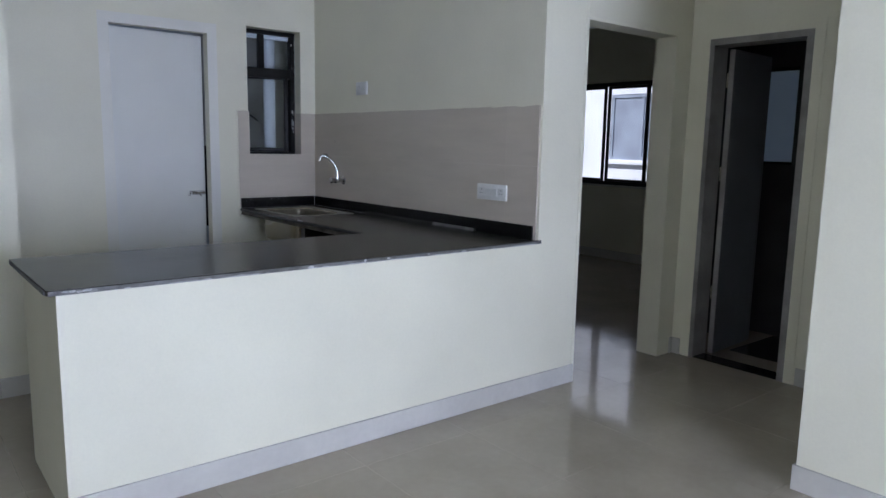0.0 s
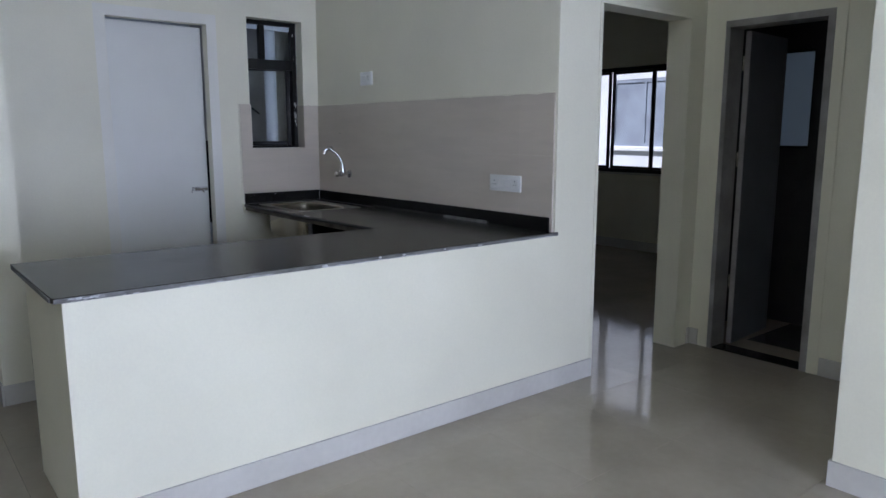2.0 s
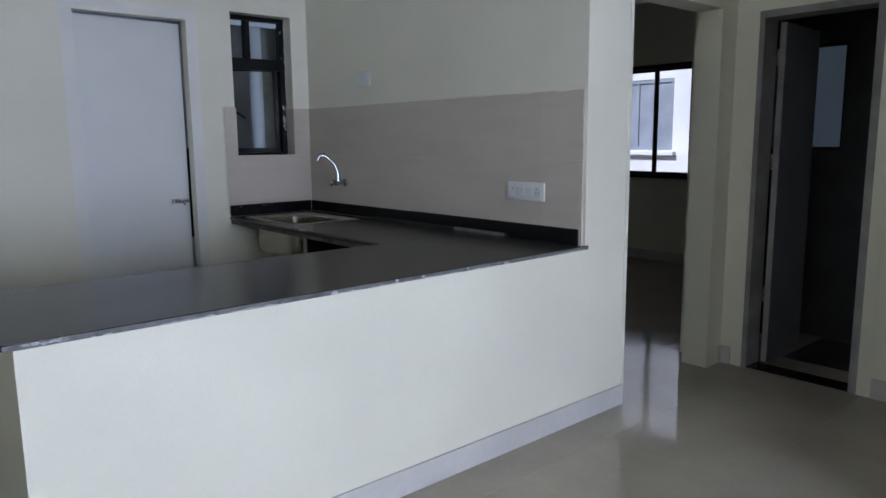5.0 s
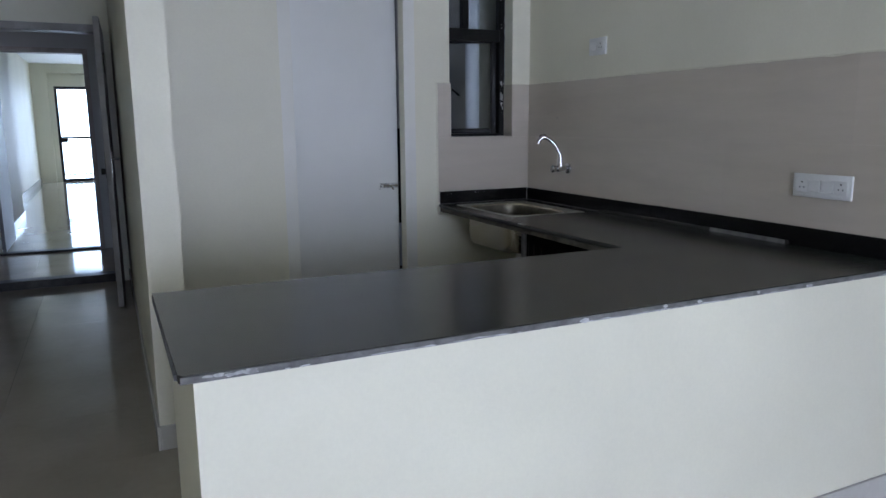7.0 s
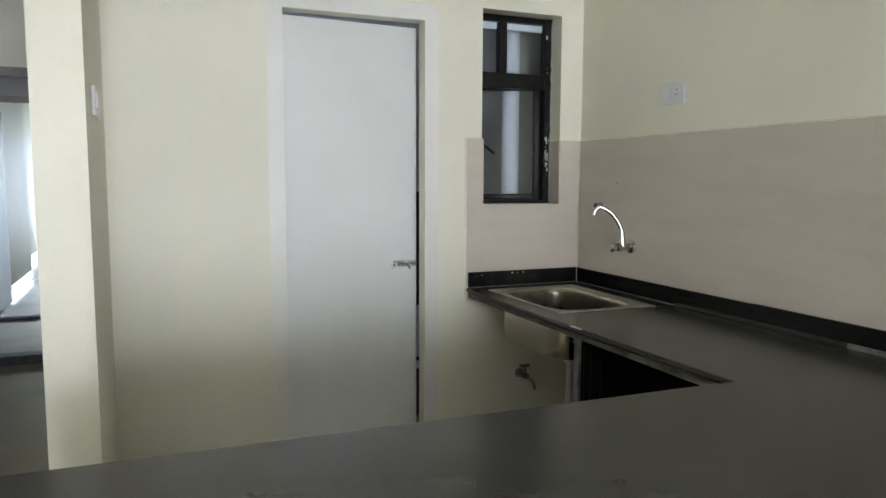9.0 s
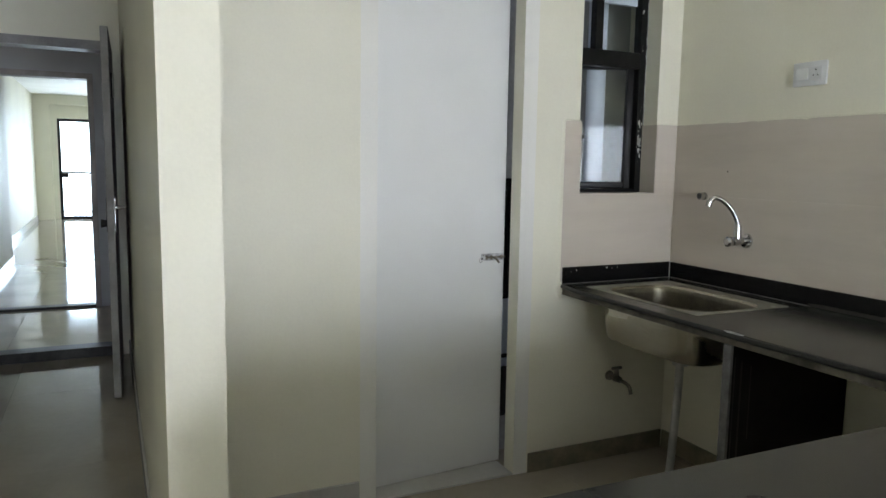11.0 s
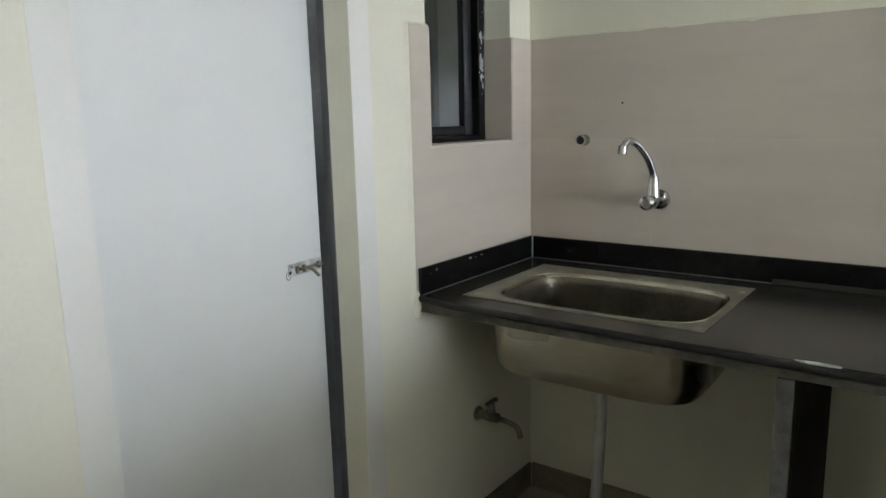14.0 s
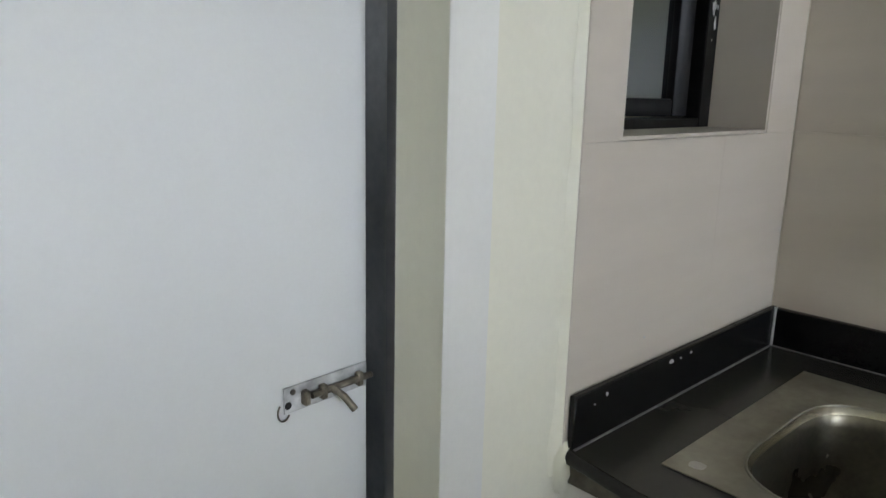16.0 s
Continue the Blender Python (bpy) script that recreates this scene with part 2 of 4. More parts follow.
# walls
wall("wall_kitchen_north", "x", WX1, 2.76, YF, YF + 0.15, 0, H, [(DX0 - 0.046, DX1 + 0.046, -0.0, 2.127), WN], label="cream painted kitchen wall with a door and a small window")
part("wall_kitchen_east", boxes((2.61, 2.93, YS, YS + 0.15, 0, H), (2.61, 2.76, YS + 0.15, YF, 0, H)), PAINT, kind="structure", label="cream painted wall beside the worktop")
part("wall_kitchen_west", boxes((WX0, WX1, YP, YM, 0, H)), PAINT, kind="structure", label="cream painted short wall between kitchen and entrance")
part("half_wall", boxes((0.232, 2.61, YS, YS + 0.12, 0, TOP - 0.020), (0.232, 0.352, YS + 0.12, 2.60, 0, TOP - 0.048)), PAINT, kind="structure", label="cream painted half wall that carries the worktop")
part("wall_bedroom_corner", boxes((4.13, 7.05, 2.05, 2.19, 0, H), (3.98, 4.13, YS + 0.15, 2.19, 0, H)), PAINT, kind="structure", label="cream painted wall between bedroom and bathroom")
wall("wall_bedroom_south", "x", 2.93, 4.13, YS, YS + 0.15, 0, H, [(2.93, 3.86, 0, 2.08)], label="cream painted wall with the bedroom door opening")
wall("wall_passage_east", "y", 0.25, YS, 3.98, 4.13, 0, H, [(1.14, 1.78, 0, 2.04)], label="cream painted wall with the bathroom door")
part("wall_passage_south", boxes((2.81, 3.98, 0.31, 0.46, 0, H)), PAINT, kind="structure", label="cream painted passage wall")
part("wall_living_east", boxes((2.66, 2.81, -3.6, 0.46, 0, H)), PAINT, kind="structure", label="cream painted living room wall")
wall("wall_living_south", "x", -1.3, 2.81, -3.75, -3.6, 0, H, [(-1.0, 1.6, 0, 2.1)], label="cream painted wall with the balcony opening")
part("wall_living_west", boxes((-1.3, -1.15, -3.6, YM, 0, H)), PAINT, kind="structure", label="cream painted living room wall")
wall("wall_entrance", "x", -1.3, WX0 + 1.6, YM, YM + 0.15, 0, H, [(-1.03, 0.16, 0, 2.17)], label="cream painted wall round the entrance door")
wall("wall_neighbour", "x", -3.0, 2.4, YN, YN + 0.15, 0, H, [(-1.06, 0.02, 0, 2.15)], mat=LOBBY, label="painted lobby wall round the neighbours' door")
part("wall_lobby_end", boxes((-3.15, -3.0, YM, YN + 0.15, 0, H), (2.4, 2.55, YM, YN + 0.15, 0, H)), LOBBY, kind="structure", label="painted end walls of the lobby")
part("wall_neighbour_west", boxes((-1.36, -1.06, YN + 0.15, 12.6, 0, H), (-1.51, -1.36, YN + 0.15, 20.2, 0, H)), PAINT, kind="structure", label="pale wall in the neighbours' hall")
part("wall_neighbour_east", boxes((2.3, 2.45, YN + 0.15, 20.2, 0, H)), PAINT, kind="structure", label="pale wall in the neighbours' hall")
wall("wall_neighbour_balcony", "x", -1.51, 2.45, 20.2, 20.5, 0, H, [(-1.02, 1.6, 0, 2.58)], label="pale wall with the balcony opening")
wall("wall_bedroom_east", "y", YS + 0.15, 6.0, 6.9, 7.05, 0, H, [(3.70, 5.55, 0.885, 2.13)], label="cream painted bedroom wall with a wide window")
part("wall_bedroom_north", boxes((2.76, 7.05, 6.0, 6.15, 0, H)), PAINT, kind="structure", label="cream painted bedroom wall")
part("wall_bedroom_west", boxes((2.62, 2.76, YF + 0.15, 6.0, 0, H)), PAINT, kind="structure", label="cream painted bedroom wall")
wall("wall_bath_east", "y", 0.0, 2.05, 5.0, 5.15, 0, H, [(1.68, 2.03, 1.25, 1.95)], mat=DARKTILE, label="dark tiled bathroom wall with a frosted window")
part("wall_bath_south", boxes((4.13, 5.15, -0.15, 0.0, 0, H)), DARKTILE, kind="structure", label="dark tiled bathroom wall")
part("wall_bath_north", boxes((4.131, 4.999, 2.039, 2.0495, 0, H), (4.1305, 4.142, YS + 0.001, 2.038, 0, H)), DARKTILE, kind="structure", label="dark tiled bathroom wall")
part("ceiling", boxes((-3.15, 5.15, -3.75, YF + 0.15, H, H + 0.15), (5.15, 7.05, 2.05, YF + 0.15, H, H + 0.15), (-3.15, WX1, YF + 0.15, 20.5, H, H + 0.15), (WX1, 2.55, YM, 20.5, H, H + 0.15),
                      (2.62, 7.05, YF + 0.15, 6.15, H, H + 0.15)), CEIL, kind="structure", label="white painted ceiling")

# unseen storeys, added to block the sun from shaft and kitchen window
part("upper_floors", boxes((-3.15, 5.15, -3.75, YF + 0.15, H + 0.151, 9), (5.15, 7.05, 2.05, YF + 0.15, H + 0.151, 6), (-3.15, WX1, YF + 0.15, 20.5, H + 0.151, 7), (WX1, 2.55, YM, 20.5, H + 0.151, 3.3), (2.62, 7.05, YF + 0.15, 6.15, H + 0.151, 6)), OUTWHITE, kind="structure", label="unseen white storeys added to keep sun out of the shaft")

# skirtings
part("baseboard", boxes(
    (0.233, 2.942, YS - 0.012, YS - 0.0005, 0, 0.108),
    (WX0 - 0.012, WX0 - 0.0005, YP - 0.012, 7.27, 0, 0.108), (WX0, WX1, YP - 0.012, YP - 0.0005, 0, 0.108),
    (WX1 + 0.0005, WX1 + 0.012, YP, YF, 0, 0.108), (WX1 + 0.012, DX0 - 0.075, YF - 0.012, YF - 0.0005, 0, 0.108), 
    (3.94, 3.968, YS - 0.012, YS - 0.0005, 0, 0.108), (3.968, 3.9795, 0.46, 1.07, 0, 0.108), (3.968, 3.9795, 1.85, YS, 0, 0.108),
    (2.648, 2.6595, -3.6, 0.472, 0, 0.108), (2.66, 3.968, 0.4605, 0.472, 0, 0.108),
    (6.888, 6.8995, YS + 0.15, 6.0, 0, 0.108), (-1.1495, -1.138, -3.6, YM, 0, 0.108),
    bev=0.002), SKIRT, kind="structure", label="beige tile skirting")
# skirting under the worktop, a darker brown than the rest
part("baseboard", boxes((DX1 + 0.075, 2.5985, YF - 0.012, YF - 0.0005, 0, 0.092), (2.5985, 2.6095, YS + 0.13, YF - 0.012, 0, 0.092), bev=0.002), BROWNSKIRT, kind="structure", label="dark brown tile skirting under the worktop")
part("baseboard", boxes((-1.0595, -1.048, YN + 0.15, 12.6, 0, 0.12), (-1.3595, -1.348, 12.6, 20.2, 0, 0.12)), SKIRT, kind="structure", label="glossy skirting in the neighbours' hall")
part("baseboard", boxes((-3.0, -1.13, YN - 0.014, YN - 0.0005, 0, 0.11), (0.1, 2.4, YN - 0.014, YN - 0.0005, 0, 0.11)), BLACK, kind="structure", label="black granite skirting in the lobby")
part("door_threshold", boxes((-0.97, 0.10, YM + 0.0, YM + 0.14, -0.011, 0.070), bev=0.003), GEDGE, kind="structure", label="black granite threshold of the entrance")
part("door_threshold", boxes((-1.06, 0.02, YN + 0.01, YN + 0.14, -0.011, 0.020), bev=0.003), GEDGE, kind="structure", label="black granite threshold of the neighbours' door")
part("door_threshold", boxes((3.99, 4.12, 1.14, 1.78, -0.011, 0.008), bev=0.002), BLACK, kind="structure", label="black granite threshold of the bathroom")


# ---- worktop ----
def edge_swell(y):
    keys = ((2.5, 0.002), (2.66, 0.008), (3.35, 0.032), (3.657, 0.029), (4.292, 0.020), (4.41, 0.0))
    for (a, p), (b, q) in zip(keys, keys[1:]):
        if a <= y <= b:
            return p + (q - p) * (y - a) / (b - a)
    return 0.0


def worktop():
    t = thing("worktop", (1.4, 2.2, 0.78), "L-shaped dusty dark granite worktop on a half wall", "worktop")
    poly = [(0.225, 1.900), (2.630, 1.900), (2.640, 1.912), (2.609, 1.914), (2.599, 1.93), (2.599, 4.409), (2.445, 4.409), (2.445, 4.41)]
    bm = bmesh.new()
    # the slab in pieces that leave the sink's cut-out free
    sx0, sx1, sy0, sy1 = 2.034, 2.49, 3.657, 4.292
    xs = [0.203, 1.962, sx0, sx1, 2.599, 2.640]
    ys = [1.900, 1.9135, 2.66, sy0, sy1, 4.409]
    moved = {(0, 2): (0.200, 2.692), (0, 0): (0.212, 1.900), (0, 1): (0.203, 1.912), (5, 0): (2.632, 1.900)}
    keep = [(i, j) for i in range(5) for j in range(5) if (i < 4 and (j < 2 or (i >= 1 and (i, j) != (2, 3)))) or (i == 4 and j == 0)]
    bm = bmesh.new()
    vs = {}

    def vert(i, j, k):
        if (i, j, k) not in vs:
            x, y = moved.get((i, j), (xs[i], ys[j]))
            vs[i, j, k] = bm.verts.new((x, y, TOP if k else TOP - 0.019))
        return vs[i, j, k]
    for i, j in keep:
        for k in (0, 1):
            bm.faces.new([vert(i, j, k), vert(i + 1, j, k), vert(i + 1, j + 1, k), vert(i, j + 1, k)])
        for di, dj, p, q in ((0, -1, (i, j), (i + 1, j)), (1, 0, (i + 1, j), (i + 1, j + 1)), (0, 1, (i + 1, j + 1), (i, j + 1)), (-1, 0, (i, j + 1), (i, j))):
            if (i + di, j + dj) not in keep:
                bm.faces.new([vert(*p, 0), vert(*q, 0), vert(*q, 1), vert(*p, 1)])
    part("granite_slab", bm, GRANITE, t)
    bm = bmesh.new()
    pts = [(1.9625 + 0.0006 * noise.noise(Vector((y * 22, 1, 0))), y, TOP - 0.0105 + 0.0008 * noise.noise(Vector((y * 15, 4, 0)))) for y in (2.665 + 1.743 * j / 120 for j in range(121))]
    tube(bm, pts, [0.0094 + 0.0009 * noise.noise(Vector((p[1] * 34, 8, 0))) for p in pts], seg=14)
    part("rounded_nosing", bm, GEDGE, t, "black polished edge of the worktop")
    bm = bmesh.new()
    box(bm, 1.960, 2.032, 2.655, 4.409, TOP - 0.047, TOP - 0.0215)
    box(bm, 0.26, 1.972, 2.60, 2.632, TOP - 0.046, TOP - 0.0195)
    part("base_slab", bm, ROUGHSTONE, t, "rough stone slab under the granite")
    part("sawn_edge", boxes((0.206, 2.628, 1.8972, 1.8998, TOP - 0.0188, TOP - 0.0035), bev=0.0008), SAWN, t, "unpolished grey sawn edge of the slab")
    part("sawn_edge", boxes((0.1975, 0.2040, 1.93, 2.676, TOP - 0.0188, TOP - 0.006)), SAWN, t)
    rnd = random.Random(5)
    bm = bmesh.new()
    n = 220
    prev = None
    for i in range(n + 1):
        x = 0.236 + i * (2.60 - 0.236) / n
        w = noise.noise(Vector((x * 5, 3.1, 0))) + 0.5 * noise.noise(Vector((x * 31, 9, 0)))
        up = TOP - 0.0165 + 0.004 * max(0, min(1, w * 1.6)) + 0.0008 * rnd.random()
        dn = TOP - 0.0197 - 0.002 * abs(noise.noise(Vector((x * 12, 1, 5))))
        out = 1.8968 if w > 0 else 1.906
        ring = [bm.verts.new((x, 1.9145, dn)), bm.verts.new((x, out + 0.004, dn + 0.001)), bm.verts.new((x, out, (up + dn) / 2)), bm.verts.new((x, out + 0.0004, up)), bm.verts.new((x, 1.9145, up))]
        if prev:
            for k in range(4):
                bm.faces.new((prev[k], prev[k + 1], ring[k + 1], ring[k]))
        prev = ring
    part("cement_edge", bm, CEMENT, t, "ragged white cement under the front edge")
    for k in range(10):
        x = 0.21 + 0.19 * k + 0.15 * rnd.random() if k > 4 else 0.26 + 0.022 * k
        w = 0.006 + 0.014 * rnd.random()
        h = 0.003 + 0.004 * rnd.random()
        zc = TOP - 0.0105 + 0.003 * rnd.uniform(-1, 1)
        bm = bmesh.new()
        pts = [(x + w * math.cos(q) * (0.6 + 0.6 * rnd.random()), zc + h * math.sin(q) * (0.6 + 0.6 * rnd.random())) for q in (2 * math.pi * j / 9 for j in range(9))]
        fr = [bm.verts.new((p, 1.8966, q)) for p, q in pts]
        bk = [bm.verts.new((p, 1.8974, q)) for p, q in pts]
        bm.faces.new(fr)
        for j in range(9):
            bm.faces.new((fr[j], fr[(j + 1) % 9], bk[(j + 1) % 9], bk[j]))
        part("cement_smear", bm, CEMENT, t)
    for p0, p1 in (((1.966, 4.3975, TOP), (2.588, 4.3975, TOP)), ((2.5865, 3.22, TOP), (2.5865, 4.397, TOP))):
        part("grout_line", tube(bmesh.new(), [p0, p1], 0.0022, seg=6), SAWN, t)
    # chips of cement on the top and the nosing
    for x, y, w, d in ((1.966, 3.400, 0.009, 0.095),):
        bm = bmesh.new()
        pts = [(x + w * math.cos(a) * (0.8 + 0.3 * rnd.random()), y + d * math.sin(a) / 2 * (0.8 + 0.3 * rnd.random())) for a in (2 * math.pi * k / 9 for k in range(9))]
        prism(bm, pts, TOP + 0.0002, TOP + 0.002)
        part("cement_chip", bm, CEMENT, t)
    # upstands
    bm = boxes((2.588, 2.5995, 1.945, 3.215, TOP + 0.0005, 0.916), (2.586, 2.5995, 3.218, 4.398, TOP + 0.0005, 0.914), bev=0.002)
    part("side_upstand", bm, BLACK, t, "black granite upstand")
    bm = boxes((1.962, 2.5995, 4.3985, 4.4095, TOP + 0.0005, 0.915), bev=0.002)
    part("back_upstand", bm, BLACK, t, "black granite upstand")
    bm = boxes((2.572, 2.5855, 2.40, 3.62, TOP + 0.0003, TOP + 0.017), bev=0.002)
    part("edge_strip", bm, GRANITE, t, "thin loose granite strip along the upstand")
    bm = bmesh.new()
    prev = None
    for i in range(90):
        y = 2.41 + i * 0.0045
        w = 0.003 + 0.004 * noise.noise(Vector((y * 14, 0, 2)))
        ring = [bm.verts.new((2.5735 - w, y, TOP + 0.0004)), bm.verts.new((2.5725 - w * 0.3, y, TOP + 0.015 + 0.2 * w)), bm.verts.new((2.574, y, TOP + 0.0178)), bm.verts.new((2.574, y, TOP + 0.0004))]
        if prev:
            for k in range(3):
                bm.faces.new((prev[k], prev[k + 1], ring[k + 1], ring[k]))
        prev = ring
    part("grout_bead", bm, SAWN, t)
    bm = tube(bmesh.new(), [(2.5885, 4.397, TOP + 0.001), (2.5885, 4.397, 0.915)], 0.004, seg=8)
    part("corner_grout", bm, CEMENT, t)
    # the front edge runs a little out of true with the half wall
    for ob in t.children:
        for v in ob.data.vertices:
            if v.co.y + t.location.y < 1.94:
                v.co.y += 0.001 + 0.004 * (v.co.x + t.location.x - 0.2)
    # the long edge swells a little beyond the end at the window
    for ob in t.children:
        for v in ob.data.vertices:
            x, y = v.co.x + t.location.x, v.co.y + t.location.y
            if 1.94 < x < 1.98 and y > 2.5 and v.co.z + t.location.z < TOP + 0.003 and "upstand" not in ob.name:
                v.co.x -= edge_swell(y)


worktop()

support = part("stone_support", boxes((1.995, 2.598, 3.452, 3.480, 0, TOP - 0.0585), bev=0.002), MATTE, label="upright black stone slab that carries the worktop beside the sink", category="support", at=(2.2, 3.466, 0))
part("cut_edge", boxes((1.982, 1.9948, 3.449, 3.482, 0, TOP - 0.0585), bev=0.001), SAWN, support, "pale cut edge of the slab")
for k, (x, w, z0, z1) in enumerate(((2.004, 0.006, 0.30, 0.74), (2.034, 0.009, 0.35, 0.72), (2.081, 0.006, 0.44, 0.70))):
    bm = bmesh.new()
    prism(bm, [(x, 3.4508), (x + w * 0.5, 3.4502), (x + w, 3.4509), (x + w * 0.6, 3.4517)], z0, z1)
    part("drip_stain", bm, STAIN, support, "dried grey cement run")


# ---- sink ----
def superellipse(cx, cy, a, b, p, n, bulge=0.0):
    out = []
    for k in range(n):
        t = 2 * math.pi * k / n
        c, s = math.cos(t), math.sin(t)
        x = a * math.copysign(abs(c) ** (2 / p), c)
        y = b * math.copysign(abs(s) ** (2 / p), s)
        x *= 1 + (bulge if x < 0 else 0.02) * (1 - (y / b) ** 2)
        out.append((cx + x, cy + y))
    return out


def sink():
    t = thing("kitchen_sink", (2.28, 3.99, TOP), "inset stainless steel sink with a deep bowl in the granite worktop", "sink")
    n = 64
    cx, cy = 2.232, 3.952
    rim = superellipse(cx, cy, 0.188, 0.287, 4.6, n, 0.04)
    bm = bmesh.new()
    outer = []
    for k in range(n):
        a = 2 * math.pi * k / n
        c, s = math.cos(a), math.sin(a)
        m = max(c / 0.262 if c > 0 else -c / 0.212, s / 0.350 if s > 0 else -s / 0.307)
        outer.append((cx + c / m, cy + s / m))
    for x, y in ((2.494, 4.302), (2.494, 3.645), (2.020, 4.302), (2.020, 3.645)):
        k = min(range(n), key=lambda k: (outer[k][0] - x) ** 2 + (outer[k][1] - y) ** 2)
        outer[k] = (x, y)
    levels = [(outer, TOP + 0.0005), (outer, TOP + 0.0022), ([(cx + (x - cx) * 1.02, cy + (y - cy) * 1.02) for x, y in rim], TOP + 0.0032), (rim, TOP + 0.0015)]
    rings = [[bm.verts.new((x, y, z)) for x, y in pts] for pts, z in levels]
    for a, b in zip(rings, rings[1:]):
        for k in range(n):
            bm.faces.new((a[k], a[(k + 1) % n], b[(k + 1) % n], b[k]))
    part("flange", bm, FLANGE, t)
    bm = bmesh.new()
    rings = []
    for s, z in ((1, 0.0015), (0.968, -0.008), (0.955, -0.030), (0.945, -0.10), (0.93, -0.15), (0.87, -0.188), (0.76, -0.202), (0.3, -0.207), (0.12, -0.209)):
        rings.append([bm.verts.new((cx + (x - cx) * s, cy + (y - cy) * (1 - (1 - s) * 0.62), TOP + z)) for x, y in rim])
    # the underside is boxier than the bowl seen from above
    under = superellipse(2.248, 3.966, 0.2115, 0.296, 4.6, n)
    for s, z in ((0.12, -0.211), (0.3, -0.212), (0.84, -0.2145), (0.93, -0.210), (0.965, -0.196), (0.985, -0.168), (0.992, -0.12), (0.996, -0.0215)):
        rings.append([bm.verts.new((cx + (x - cx) * s, cy + (y - cy) * (1 - (1 - s) * 0.75), TOP + z)) for x, y in under])
    rings.append([bm.verts.new((cx + (x - cx) * 1.008, cy + (y - cy) * 1.005, TOP - 0.0015)) for x, y in rim])
    for a, b in zip(rings, rings[1:]):
        for k in range(n):
            bm.faces.new((a[k], a[(k + 1) % n], b[(k + 1) % n], b[k]))
    bm.faces.ensure_lookup_table()
    # inner faces get the shade-dark steel, the top ring the bright one
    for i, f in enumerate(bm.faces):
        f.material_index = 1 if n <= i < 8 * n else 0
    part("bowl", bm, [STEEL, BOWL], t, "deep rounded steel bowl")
    loop = [(x, y, TOP + 0.0030) for x, y in [(cx + (x - cx) * 1.008, cy + (y - cy) * 1.006) for x, y in rim]]
    part("rolled_rim", tube(bmesh.new(), loop + loop[:2], 0.0022, seg=8, caps=False), FLANGE, t, "worn rolled rim of the bowl")
    cx, cy = 2.30, 3.99
    bm = tube(bmesh.new(), [(cx + 0.01, cy + 0.02, TOP - 0.2085), (cx + 0.01, cy + 0.02, TOP - 0.205)], 0.045, seg=28)
    part("strainer", bm, CHROME, t, "round chrome strainer")
    bm = bmesh.new()
    tube(bm, [(cx + 0.01, cy + 0.02, TOP - 0.2125), (cx + 0.01, cy + 0.02, TOP - 0.27)], [0.036, 0.028], seg=20)
    tube(bm, [(cx + 0.01, cy + 0.02, TOP - 0.27), (cx + 0.01, cy + 0.02, TOP - 0.31)], 0.032, seg=20)
    part("waste_coupling", bm, PVC, t)
    bm = tube(bmesh.new(), curve_pts([(cx + 0.01, cy + 0.02, TOP - 0.31), (cx + 0.008, cy + 0.022, 0.40), (cx + 0.004, cy + 0.03, 0.2), (cx + 0.02, cy + 0.06, 0.06), (cx + 0.03, cy + 0.08, 0.0)]), 0.017, seg=16)
    part("waste_pipe", bm, PVC, t, "flexible grey white waste pipe")
    rnd = random.Random(8)
    for x, y, w, d in ((2.050, 4.268, 0.011, 0.013), (2.042, 3.662, 0.010, 0.009), (2.43, 3.662, 0.012, 0.009)):
        bm = bmesh.new()
        pts = [(x + w * math.cos(a) * (0.7 + 0.5 * rnd.random()), y + d * math.sin(a) * (0.7 + 0.5 * rnd.random())) for a in (2 * math.pi * k / 10 for k in range(10))]
        prism(bm, pts, TOP + 0.0024, TOP + 0.0034)
        part("sealant", bm, PVC, t, "dab of pale sealant")

sink()


# ---- taps and pipes ----
def sink_tap():
    t = thing("sink_tap", (2.6, 3.957, 1.062), "chrome wall-mounted swan-neck tap over the sink", "tap")
    y, z = 3.957, 1.062
    bm = tube(bmesh.new(), [(2.5985, y, z), (2.591, y, z), (2.588, y, z)], [0.032, 0.030, 0.018], seg=28)
    part("wall_flange", bm, CHROME, t)
    bm = bmesh.new()
    tube(bm, [(2.588, y, z), (2.555, y, z), (2.53, y, z), (2.515, y, z)], [0.015, 0.015, 0.021, 0.019], seg=22)
    tube(bm, [(2.54, y, z), (2.54, y, z + 0.03), (2.54, y, z + 0.072)], [0.020, 0.018, 0.015], seg=22)
    part("body", bm, CHROME, t)
    bm = tube(bmesh.new(), [(2.515, y, z), (2.50, y, z), (2.485, y, z), (2.478, y, z)], [0.014, 0.021, 0.022, 0.014], seg=22)
    part("knob", bm, CHROME, t)
    bm = tube(bmesh.new(), curve_pts([(2.54, y, z + 0.055), (2.534, y + 0.003, z + 0.092), (2.510, y + 0.014, z + 0.138), (2.475, y + 0.030, z + 0.173), (2.443, y + 0.043, z + 0.184), (2.422, y + 0.051, z + 0.166)]), 0.0108, seg=16)
    part("spout", bm, CHROME, t, "curved chrome spout")
    bm = tube(bmesh.new(), [(2.4235, y + 0.0505, z + 0.170), (2.4185, y + 0.052, z + 0.147)], 0.0128, seg=18)
    part("aerator", bm, CHROME, t)


